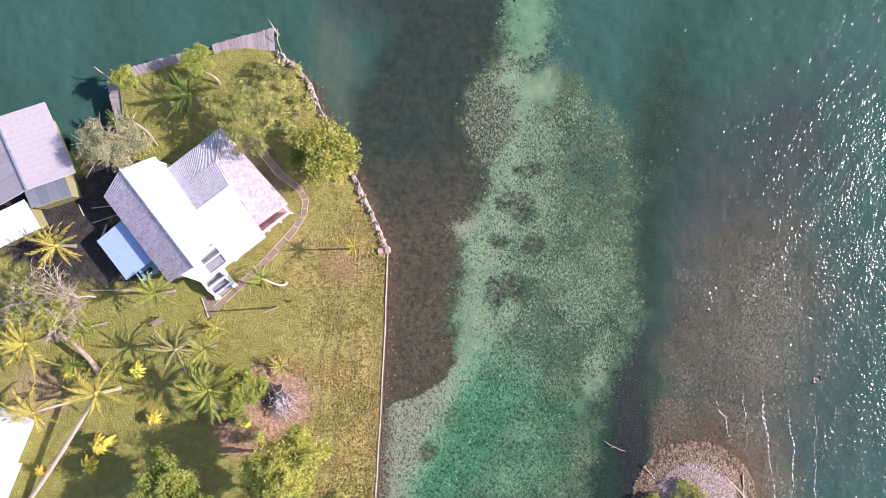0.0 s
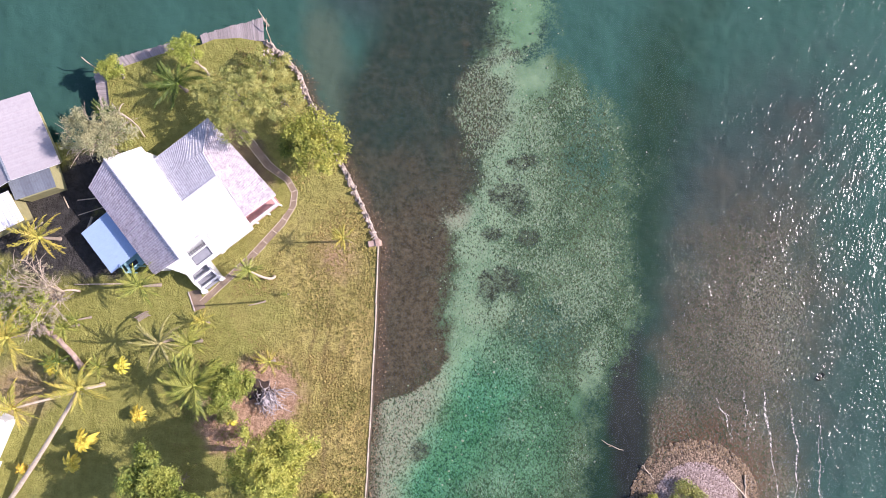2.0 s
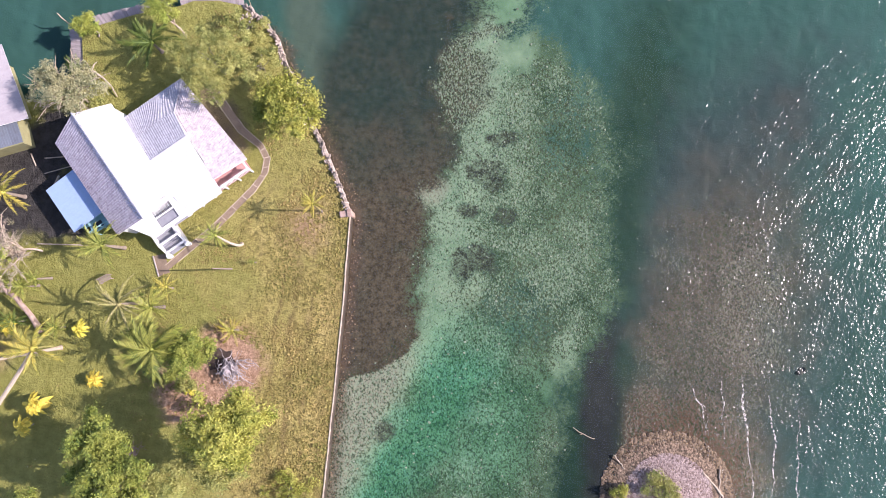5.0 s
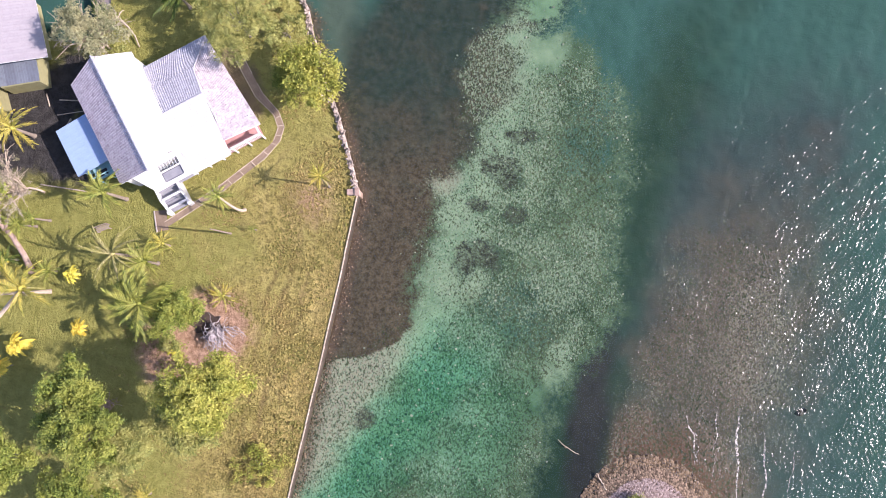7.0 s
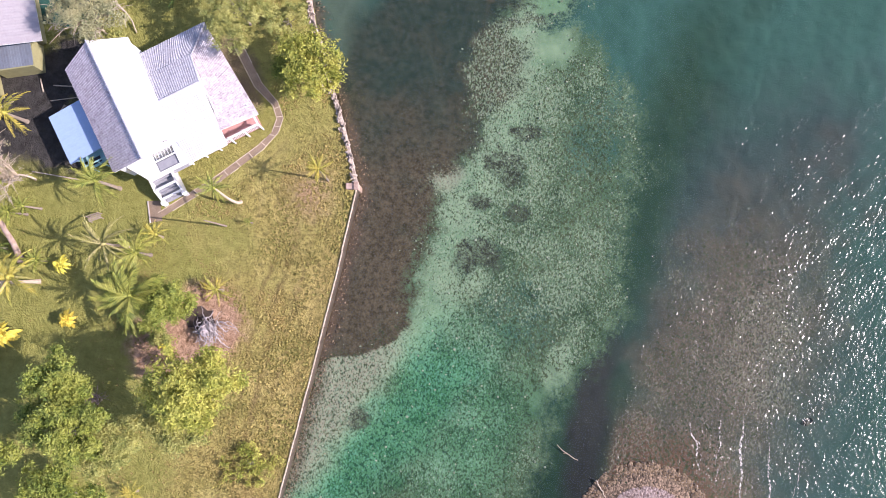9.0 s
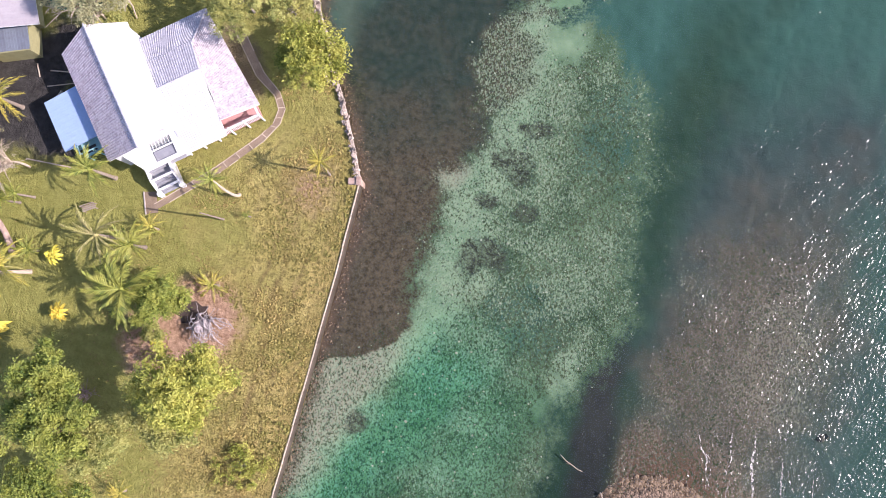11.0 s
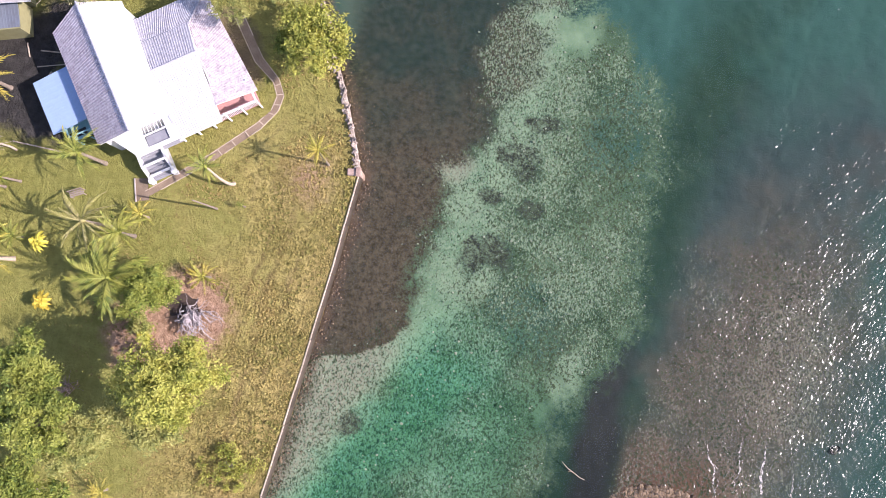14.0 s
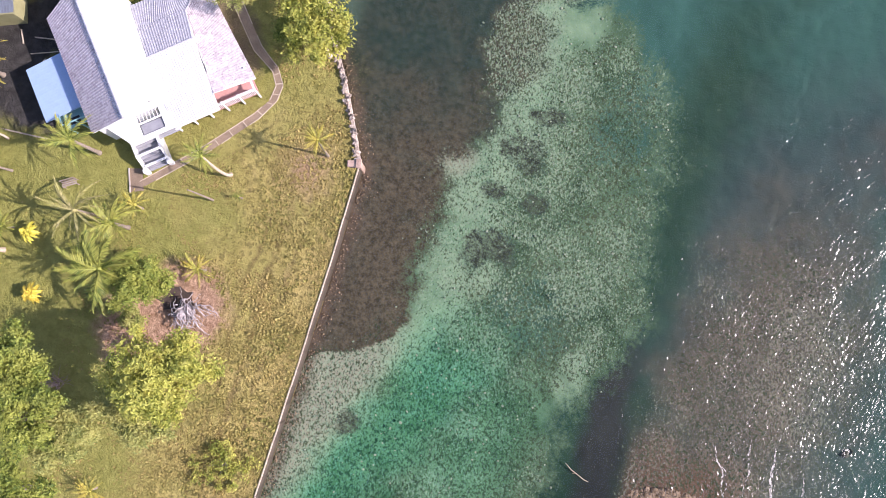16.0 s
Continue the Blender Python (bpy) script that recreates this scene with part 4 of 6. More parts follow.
# ---- roofs ----
def roof_sheets(parent, a, b, c, d, pitch, sheet, material, rows=1, rib=0.028, name="roof_sheet"):
    """Ribbed metal sheets on the slope a-b (eave) to d-c (top), laid side by side along the eave."""
    a, b, c, d = (Vector(q) for q in (a, b, c, d))
    L = max((b - a).length, (c - d).length)
    n = max(1, round(L / sheet))
    up = (b - a).cross(d - a).normalized()
    if up.z < 0:
        up = -up
    for i in range(n):
        for r in range(rows):
            ribs = max(2, round(L / n / pitch))
            prof = []
            for j in range(ribs):
                s0 = (i + j / ribs) / n
                w = 1 / ribs / n
                prof += [(s0, 0.0), (s0 + 0.50 * w, 0.0), (s0 + 0.62 * w, rib), (s0 + 0.84 * w, rib), (s0 + 0.96 * w, 0.0)]
            prof.append(((i + 1) / n, 0.0))
            t0, t1 = r / rows, (r + 1) / rows + (0.02 if r < rows - 1 else 0)
            verts = []
            for s, h in prof:
                lo, hi = a.lerp(b, s), d.lerp(c, s)
                verts += [tuple(lo.lerp(hi, t0) + up * (h + 0.012 * (rows - r))), tuple(lo.lerp(hi, t1) + up * (h + 0.012 * (rows - r - 1) + 0.002))]
            faces = [(2 * j, 2 * j + 2, 2 * j + 3, 2 * j + 1) for j in range(len(prof) - 1)]
            mesh_obj(name, verts, faces, material, parent)


def slab(a, b, c, d, thick):
    """A roof deck under the sheets."""
    q = [Vector(v) for v in (a, b, c, d)]
    up = (q[1] - q[0]).cross(q[3] - q[0]).normalized()
    if up.z < 0:
        up = -up
    bm = bmesh.new()
    hi = [bm.verts.new(v - up * 0.03) for v in q]
    lo = [bm.verts.new(v - up * (thick + 0.03)) for v in q]
    bm.faces.new(hi)
    bm.faces.new(lo[::-1])
    for i in range(4):
        j = (i + 1) % 4
        bm.faces.new((hi[i], hi[j], lo[j], lo[i]))
    bmesh.ops.recalc_face_normals(bm, faces=bm.faces)
    return bm


def slope(parent, a, b, c, d, pitch, sheet, material, rows=1, edge=None, rib=0.028):
    deck = part("roof", slab(a, b, c, d, 0.09), edge or M["white_paint"], parent)
    roof_sheets(deck, a, b, c, d, pitch, sheet, material, rows, rib)
    return deck


def window(parent, x0, x1, z0, z1, y, facing, frame_mat, slats=0):
    """A framed window on a wall in the house's own axes; facing is 'y-' (front) or 'x+' (side, then x means y)."""
    def bx(a0, a1, c0, c1, d0, d1, bev=0.008):
        return boxed(a0, a1, y - d1, y - d0, c0, c1, bev) if facing == "y-" else boxed(y + d0, y + d1, a0, a1, c0, c1, bev)
    f = part("window", bx(x0, x1, z0, z1, 0.0, 0.03), M["dark"], parent, "dark glazed window")
    for e in (bx(x0 - 0.07, x0, z0 - 0.07, z1 + 0.07, 0.0, 0.06), bx(x1, x1 + 0.07, z0 - 0.07, z1 + 0.07, 0.0, 0.06), bx(x0, x1, z1, z1 + 0.07, 0.0, 0.06), bx(x0, x1, z0 - 0.07, z0, 0.0, 0.09)):
        part("frame_bar", e, frame_mat, f)
    for i in range(slats):
        z = z0 + (z1 - z0) * (i + 0.5) / slats
        part("louvre", bx(x0, x1, z - 0.02, z + 0.02, 0.03, 0.05, 0.004), frame_mat, f)
    return f


# ---- the white house ----
house = thing("house", "white raised timber house with ribbed metal roofs and front stair", "house", HOUSE)
EAVE, RIDGE = 2.8, 4.5
for name, dims in (("wall", (-2.55, 2.6, 0.75, 9.3, 0.0, 2.95)), ("wall", (2.6, 6.1, 0.9, 8.0, 0.0, 2.05)), ("wall", (6.1, 8.2, 1.4, 7.6, 0.0, 1.85))):
    part(name, boxed(*dims, 0.0), M["white_paint"], house)
for y in (0.75, 9.3):
    bm = bmesh.new()
    tri = [(-2.55, y, 2.9), (2.6, y, 2.9), (0.0, y, 4.42)]
    vs = [bm.verts.new(q) for q in tri] + [bm.verts.new((q[0], q[1] + (0.1 if y < 5 else -0.1), q[2])) for q in tri]
    bm.faces.new(vs[:3])
    bm.faces.new(vs[3:][::-1])
    for i in range(3):
        j = (i + 1) % 3
        bm.faces.new((vs[i], vs[j], vs[3 + j], vs[3 + i]))
    bmesh.ops.recalc_face_normals(bm, faces=bm.faces)
    part("gable_wall", bm, M["white_paint"], house)
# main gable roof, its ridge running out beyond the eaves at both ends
# west slope: darker sheets carry its turn from the sun, besides dirt stains
slope(house, (-2.95, 0.65, EAVE), (-2.95, 9.8, EAVE), (0.0, 10.2, RIDGE), (0.0, 0.05, RIDGE), 0.2, 0.85, M["pink_shade_roof"], 5, rib=0.034)
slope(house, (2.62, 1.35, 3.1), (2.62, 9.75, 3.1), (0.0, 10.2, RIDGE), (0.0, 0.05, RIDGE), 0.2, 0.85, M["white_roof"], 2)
bm = bmesh.new()
tube(bm, [(0, -0.0, RIDGE + 0.03), (0, 10.25, RIDGE + 0.03)], [0.11, 0.11], 8)
part("ridge_cap", bm, M["grey_shade_roof"], house)
# cross wing: back slope in two steps, grey as painted shade, white front slope, hipped lean-to roof along the east
def lean(x):
    return 1.99 + (8.95 - x) * 0.18


slope(house, (2.55, 8.65, 2.12), (8.25, 8.65, 2.12), (6.3, 6.45, 2.56), (2.55, 6.45, 2.56), 0.2, 0.85, M["grey_shade_roof"], 1, rib=0.034)
slope(house, (2.55, 6.52, 2.62), (6.32, 6.52, 2.62), (6.1, 4.05, 3.1), (2.55, 4.05, 3.1), 0.2, 0.85, M["grey_shade_roof"], 1, rib=0.034)
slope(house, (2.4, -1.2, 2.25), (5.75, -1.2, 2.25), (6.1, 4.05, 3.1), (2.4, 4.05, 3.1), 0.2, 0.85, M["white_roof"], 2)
slope(house, (8.95, 0.0, lean(8.95)), (8.3, 8.55, lean(8.3)), (6.3, 6.45, lean(6.3)), (5.85, 0.0, lean(5.85)), 0.2, 0.85, M["faded_roof"], 4, rib=0.026)
bm = bmesh.new()
vs = [bm.verts.new(q) for q in ((6.02, 0.2, 2.3), (6.07, 4.05, 3.05), (6.25, 6.45, 2.58), (6.07, 4.05, 2.3))]
bm.faces.new(vs)
bmesh.ops.solidify(bm, geom=bm.faces[:], thickness=0.06)
part("gable_wall", bm, M["white_paint"], house)
for a, b in (((2.5, 4.05, 3.13), (6.15, 4.05, 3.13)), ((6.3, 6.45, 2.58), (8.3, 8.6, 2.16))):
    part("ridge_cap", tube(bmesh.new(), [a, b], [0.06, 0.06], 8), M["grey_shade_roof"], house)
# front porch
part("porch_floor", boxed(2.5, 8.6, -0.62, 1.0, 0.75, 0.9, 0.02), M["red_floor"], house, "red-painted porch floor")
for x in np.linspace(2.2, 8.5, 6):
    part("porch_post", boxed(x - 0.06, x + 0.06, -0.66, -0.54, 0.0, 2.0, 0.01), M["white_paint"], house)
part("porch_post", boxed(8.44, 8.56, 0.9, 1.02, 0.0, 2.3, 0.01), M["white_paint"], house)
part("porch_beam", boxed(2.2, 8.6, -0.70, -0.52, 1.72, 1.84, 0.01), M["white_paint"], house, "white porch hand rail")
part("porch_beam", boxed(8.42, 8.58, -0.52, 1.0, 1.72, 1.84, 0.01), M["white_paint"], house, "white porch hand rail")
for i in range(26):
    x = 5.6 + i * 0.115
    part("baluster", boxed(x - 0.02, x + 0.02, -0.63, -0.59, 0.9, 1.72, 0.004), M["white_paint"], house)
part("roof_fascia", boxed(2.35, 2.75, -1.26, -1.20, 2.08, 2.24, 0.01), M["white_paint"], house)
# flat entrance canopy with two open bays, and the stair below it
bm = bmesh.new()
apron = [(-2.1, 0.85), (-0.75, -1.2), (0.15, -1.2), (0.15, 0.9)]
hi = [bm.verts.new((x, y, 2.45)) for x, y in apron]
lo = [bm.verts.new((x, y, 2.36)) for x, y in apron]
bm.faces.new(hi)
bm.faces.new(lo[::-1])
for i in range(4):
    j = (i + 1) % 4
    bm.faces.new((hi[i], hi[j], lo[j], lo[i]))
bmesh.ops.recalc_face_normals(bm, faces=bm.faces)
canopy = part("entrance_canopy", bm, M["white_paint"], house, "white flat entrance canopy")
for dims in ((1.85, 2.5, -1.15, 1.4), (0.15, 1.85, 0.02, 0.14), (0.15, 1.85, 0.95, 1.4), (0.15, 1.85, -1.15, -0.82)):
    part("canopy_beam", boxed(dims[0], dims[1], dims[2], dims[3], 2.35, 2.45, 0.01), M["white_paint"], canopy)
part("porch_landing", boxed(-1.3, 2.3, -0.9, 1.2, 0.92, 1.1, 0.02), M["grey_slab"], house, "grey concrete landing")
for i in range(6):
    x = 0.32 + i * 0.26
    part("canopy_slat", boxed(x - 0.016, x + 0.016, 0.12, 0.95, 2.36, 2.42, 0.006), M["white_paint"], canopy)
part("canopy_panel", boxed(0.2, 1.8, -0.80, 0.0, 2.26, 2.30, 0.006), M["grey_slab"], canopy, "grey fibre-cement roof panel")
stair = thing("front_stair", "white front stair with grey concrete landing and treads", "stair", HOUSE @ pose(-0.2, 0, 0))
part("landing", boxed(-0.95, 0.85, -1.72, 0.3, 0.0, 0.80, 0.02), M["grey_slab"], stair)
for i in range(4):
    part("tread", boxed(-0.85, 0.75, -1.72 - 0.2 * (i + 1), -1.72 - 0.2 * i - 0.004, 0.0, 0.64 - 0.16 * i, 0.012), M["grey_slab"], stair)
for sx in (-1.0, 0.85):
    bm = bmesh.new()
    prof = [(0.2, 0.0), (0.2, 1.35), (-1.6, 1.35), (-2.25, 0.75), (-2.55, 0.75), (-2.55, 0.0)]
    lo = [bm.verts.new((sx - 0.08, y, z)) for y, z in prof]
    hi = [bm.verts.new((sx + 0.08, y, z)) for y, z in prof]
    bm.faces.new(lo)
    bm.faces.new(hi[::-1])
    for i in range(6):
        j = (i + 1) % 6
        bm.faces.new((lo[i], hi[i], hi[j], lo[j]))
    bmesh.ops.recalc_face_normals(bm, faces=bm.faces)
    part("side_wall", bm, M["white_paint"], stair)
    part("newel", boxed(sx - 0.17, sx + 0.17, -2.72, -2.42, 0.0, 0.80, 0.03), M["white_paint"], stair)
for y, z in ((-0.72, 1.28), (-1.60, 1.28), (-2.28, 0.72)):
    part("cross_rail", boxed(-0.9, 0.75, y - 0.09, y + 0.09, z, z + 0.10, 0.012), M["white_paint"], stair)
part("middle_rail", boxed(-0.32, -0.14, -0.64, 0.2, 1.28, 1.38, 0.012), M["white_paint"], stair)
# blue lean-to on the west side
annex = thing("annex", "small pale blue lean-to annex with a metal roof", "annex", HOUSE)
part("annex_wall", boxed(-5.9, -2.62, 3.6, 7.4, 0.0, 1.72, 0.01), M["teal_wall"], annex)
slope(annex, (-6.15, 3.25, 1.74), (-6.15, 7.5, 1.74), (-2.8, 7.55, 2.02), (-2.8, 3.25, 2.02), 0.9, 0.95, M["blue_roof"], 1, M["blue_roof"], rib=0.004)
landing = part("landing", boxed(-5.05, -3.05, 2.35, 3.58, 1.15, 1.25, 0.015), M["teal_wall"], annex, "teal-painted entry landing")
# flat dark panel added in place of the dark entry opening
part("door_mat", boxed(-4.75, -3.95, 2.55, 3.05, 1.254, 1.275, 0.004), M["dark"], landing)
for px, py in ((-5.0, 2.4), (-4.05, 2.4), (-3.1, 2.4)):
    part("post", boxed(px - 0.05, px + 0.05, py - 0.05, py + 0.05, 0.0, 2.05, 0.01), M["teal_wall"], landing)
part("rail", boxed(-5.06, -3.04, 2.35, 2.45, 2.05, 2.11, 0.01), M["teal_wall"], landing)
part("rail", boxed(-5.06, -4.96, 2.45, 3.20, 2.05, 2.11, 0.01), M["teal_wall"], landing)
for j in range(4):
    part("tread", boxed(-3.05 + 0.28 * j, -2.79 + 0.28 * j, 2.5, 3.4, 0.98 - 0.26 * j, 1.05 - 0.26 * j, 0.01), M["teal_wall"], landing)
window(annex, -4.9, -4.2, 0.7, 1.4, 3.6, "y-", M["teal_wall"], 3)
window(house, -1.9, -1.0, 1.3, 2.4, 0.75, "y-", M["white_paint"], 5)
window(house, 3.4, 4.6, 1.2, 2.2, 0.9, "y-", M["white_paint"], 5)
window(house, 2.4, 3.6, 0.9, 1.6, 8.2, "x+", M["white_paint"], 5)
window(house, 5.0, 6.2, 0.9, 1.6, 8.2, "x+", M["white_paint"], 5)

# ---- paths and edging ----
PATH_OUT = [(-17.6, 9.4), (-15.15, 6.45), (-13.5, 5.2), (-12.75, 4.0), (-12.85, 2.75), (-13.75, 1.1), (-16.4, -2.05), (-20.4, -6.0)]
PATH_IN = [(-18.1, 8.9), (-15.65, 6.0), (-13.85, 4.85), (-13.25, 3.85), (-13.38, 2.68), (-14.2, 1.40), (-16.87, -1.72), (-20.85, -5.75)]
drain = thing("garden_path", "narrow sunken garden path with pale concrete kerbs", "path", kind="structure")
bm = bmesh.new()
for (a, b), (c, d) in zip(zip(PATH_OUT, PATH_OUT[1:]), zip(PATH_IN, PATH_IN[1:])):
    q = [bm.verts.new((*v, LAND + 0.006)) for v in (a, b, d, c)]
    lo = [bm.verts.new((*v, LAND - 0.05)) for v in (a, b, d, c)]
    bm.faces.new(q)
    for i in range(4):
        j = (i + 1) % 4
        bm.faces.new((q[i], q[j], lo[j], lo[i]))
bmesh.ops.recalc_face_normals(bm, faces=bm.faces)
part("path_bed", bm, M["path"], drain)
rnd = random.Random(12)
for line in (PATH_OUT, PATH_IN):
    for a, b in zip(line, line[1:]):
        a, b = Vector(a), Vector(b)
        m = max(1, round((b - a).length / 0.9))
        for i in range(m):
            if rnd.random() < 0.12:
                continue
            u, v = a.lerp(b, i / m), a.lerp(b, (i + 1) / m)
            d = v - u
            ob = part("kerb", boxed(-d.length / 2 + 0.01, d.length / 2 - 0.01, -0.035, 0.035, -0.06, 0.045, 0.012), M["wall_cap"], drain)
            mid = (u + v) / 2
            ob.matrix_world = pose(mid.x, mid.y, LAND + rnd.uniform(-0.02, 0.02), 0, 0, math.degrees(math.atan2(d.y, d.x)))
for t in (2.3, 2.9, 3.6, 4.2, 4.8, 5.25, 5.55, 5.85, 6.15, 6.4):
    i = int(t)
    u = Vector(PATH_OUT[i]).lerp(Vector(PATH_OUT[i + 1]), t - i)
    v = Vector(PATH_IN[i]).lerp(Vector(PATH_IN[i + 1]), t - i)
    d = v - u
    ob = part("cross_bar", boxed(-d.length / 2, d.length / 2, -0.04, 0.04, -0.04, 0.03, 0.012), M["wall_cap"], drain)
    mid = (u + v) / 2
    ob.matrix_world = pose(mid.x, mid.y, LAND + 0.03, 0, 0, math.degrees(math.atan2(d.y, d.x)))
edging = thing("yard_edging", "low pale concrete edging between yard and lawn", "kerb", kind="structure")
for i in range(5):
    ob = part("kerb", boxed(-0.42, 0.42, -0.05, 0.05, -0.05, 0.07, 0.012), M["wall_cap"], edging)
    ob.matrix_world = pose(-31.4 + 0.86 * i, -4.68 + 0.04 * i, LAND + rnd.uniform(-0.015, 0.015), 0, 0, 2.5 + rnd.uniform(-1, 1))
walk_slab = thing("stair_path", "short reddish concrete path from the front stair", "path", kind="structure")
bm = bmesh.new()
corners = [(-21.85, -5.0), (-20.95, -4.75), (-20.35, -6.3), (-21.2, -6.65)]
q = [bm.verts.new((*v, LAND + 0.03)) for v in corners]
lo = [bm.verts.new((*v, LAND - 0.05)) for v in corners]
bm.faces.new(q)
for i in range(4):
    j = (i + 1) % 4
    bm.faces.new((q[i], q[j], lo[j], lo[i]))
bmesh.ops.recalc_face_normals(bm, faces=bm.faces)
part("path_slab", bm, M["path"], walk_slab)
a, b = Vector((-21.9, -5.0)), Vector((-21.25, -6.7))
ob = part("kerb", boxed(-(b - a).length / 2, (b - a).length / 2, -0.05, 0.05, -0.05, 0.08, 0.012), M["concrete"], walk_slab)
ob.matrix_world = pose((a.x + b.x) / 2, (a.y + b.y) / 2, LAND + 0.02, 0, 0, math.degrees(math.atan2((b - a).y, (b - a).x)))
# ---- neighbouring houses ----
nb = thing("neighbour_house", "long pale house with pinkish grey metal roof by the water", "house", pose(-35.04, 11.42, LAND, 0, 0, -64.2))
# its own x runs along the shore side, y away from it
part("wall", boxed(0.9, 5.7, -6.6, -0.9, 0.0, 2.5, 0.0), M["cream_wall"], nb)
slope(nb, (0.0, 0.0, 2.5), (6.6, 0.0, 2.5), (6.6, -3.9, 3.6), (0.0, -3.9, 3.6), 0.5, 0.9, M["neighbour_roof"], 1, rib=0.012)
slope(nb, (0.0, -7.8, 2.5), (6.6, -7.8, 2.5), (6.6, -3.9, 3.6), (0.0, -3.9, 3.6), 0.5, 0.9, M["neighbour_roof"], 1, rib=0.012)
for j in range(20):
    part("ridge_tile", tube(bmesh.new(), [(0.0 + j * 0.33, -3.9, 3.64), (0.34 + j * 0.33, -3.9, 3.62)], [0.12, 0.10], 7), M["shed_roof"], nb)
low = thing("lean_to", "low grey lean-to with a yellowish wall", "shed", pose(-34.9, 4.05, LAND, 0, 0, 20.4))
part("lean_to_wall", boxed(-1.5, 1.75, -1.25, 1.0, 0.0, 1.75, 0.0), M["cream_wall"], low)
slope(low, (-1.9, -1.15, 1.75), (1.75, -1.15, 1.75), (1.75, 1.15, 2.1), (-1.9, 1.15, 2.1), 0.25, 0.9, M["shed_roof"], 1, M["shed_roof"], rib=0.006)
shed = thing("shed", "small shed with a bright white metal roof", "shed", pose(-37.2, 1.2, LAND, 0, 0, 28))
part("shed_wall", boxed(-2.4, 1.2, -1.2, 1.2, 0.0, 2.1, 0.0), M["cream_wall"], shed)
slope(shed, (-2.6, -1.4, 2.1), (1.45, -1.4, 2.1), (1.45, 1.3, 2.5), (-2.6, 1.3, 2.5), 0.25, 0.9, M["white_roof"], 1)
hut = thing("neighbour_house", "house with a white and red metal roof", "house", pose(-39.43, -18.83, LAND, 0, 0, -20.5))
part("wall", boxed(-2.5, 2.1, -3.4, 3.4, 0.0, 2.4, 0.0), M["white_paint"], hut)
slope(hut, (2.4, 0.6, 2.4), (2.4, 3.8, 2.4), (-0.4, 3.8, 3.2), (-0.4, 0.6, 3.2), 0.3, 0.9, M["white_roof"], 1)
slope(hut, (3.5, -3.4, 2.35), (3.5, 0.55, 2.35), (1.9, 0.55, 2.8), (1.9, -3.4, 2.8), 0.3, 0.9, M["white_roof"], 1)
slope(hut, (1.85, -3.4, 2.85), (1.85, 0.55, 2.85), (-2.5, 0.55, 3.4), (-2.5, -3.4, 3.4), 0.3, 0.9, M["red_roof"], 1)
rnd = random.Random(77)
for (a, b, r) in (((-31.9, 2.6), (-28.7, 3.1), 0.06), ((-31.8, 1.3), (-29.3, 2.2), 0.05), ((-31.0, -0.3), (-30.5, 1.2), 0.12), ((-33.1, 2.9), (-32.6, 1.9), 0.07), ((-36.3, -0.6), (-34.8, 0.6), 0.08)):
    pl = thing("timber_pole", "old grey timber pole lying in the yard", "timber", group="timber in the yard")
    part("pole", tube(bmesh.new(), [(*a, LAND + r), (*b, LAND + r)], [r, r * 0.8], 7), M["pale_bark"], pl)


# ---- plants ----
def frond_mesh(name, material, length, width, droop, seed, pairs=20, cut=0.50):
    """A feather leaf that arches out along +x from the crown."""
    rnd = random.Random(seed)
    verts, faces = [], []
    spine = []
    for i in range(pairs + 1):
        t = i / pairs
        x = length * (t - 0.10 * droop * t * t)
        z = length * (0.30 * t - (0.28 + 0.42 * droop) * t * t)
        spine.append(Vector((x, 0.06 * length * math.sin(t * 2.0) * rnd.choice((1,)), z)))
    w = 0.018 * length
    for i, q in enumerate(spine):  # the midrib
        ww = w * (1 - 0.8 * i / pairs)
        verts += [(q.x, q.y - ww, q.z + 0.01), (q.x, q.y + ww, q.z + 0.01), (q.x, q.y, q.z - ww)]
        if i:
            k0 = 3 * i
            faces += [(k0 - 3, k0 - 2, k0 + 1, k0), (k0 - 2, k0 - 1, k0 + 2, k0 + 1), (k0 - 1, k0 - 3, k0, k0 + 2)]
    for i in range(2, pairs + 1):
        t = i / pairs
        q = spine[i]
        ll = width * (math.sin(min(1.0, t * 1.15) * math.pi * 0.86) ** 0.7 + 0.12) * rnd.uniform(0.85, 1.1)
        for s in (-1, 1):
            if rnd.random() < 0.05:
                continue
            ang = radians(rnd.uniform(50, 64) - 24 * t)
            way = Vector((math.cos(ang), s * math.sin(ang), -rnd.uniform(0.35, 0.85)))
            tip = q + way * ll
            mid = q + way * ll * 0.5 + Vector((0, 0, 0.05 * ll))
            b = Vector((0.5 * length / pairs * cut * 1.35, 0, 0))
            k0 = len(verts)
            verts += [tuple(q - b * 0.7), tuple(q + b * 0.7), tuple(mid + b), tuple(mid - b), tuple(tip)]
            faces += [(k0, k0 + 1, k0 + 2, k0 + 3), (k0 + 3, k0 + 2, k0 + 4)]
    me = bpy.data.meshes.new(name)
    me.from_pydata(verts, [], faces)
    me.materials.append(material)
    return me


FRONDS = {}


def fronds_of(kind):
    if kind not in FRONDS:
        FRONDS[kind] = [frond_mesh("frond", M[kind], 1.0, {"palm_dry": 0.10, "palm_yellow": 0.16, "palm_dark": 0.19}.get(kind, 0.18), d, 10 * i + len(kind)) for i, d in enumerate((0.25, 0.6, 0.95, 1.3))]
    return FRONDS[kind]


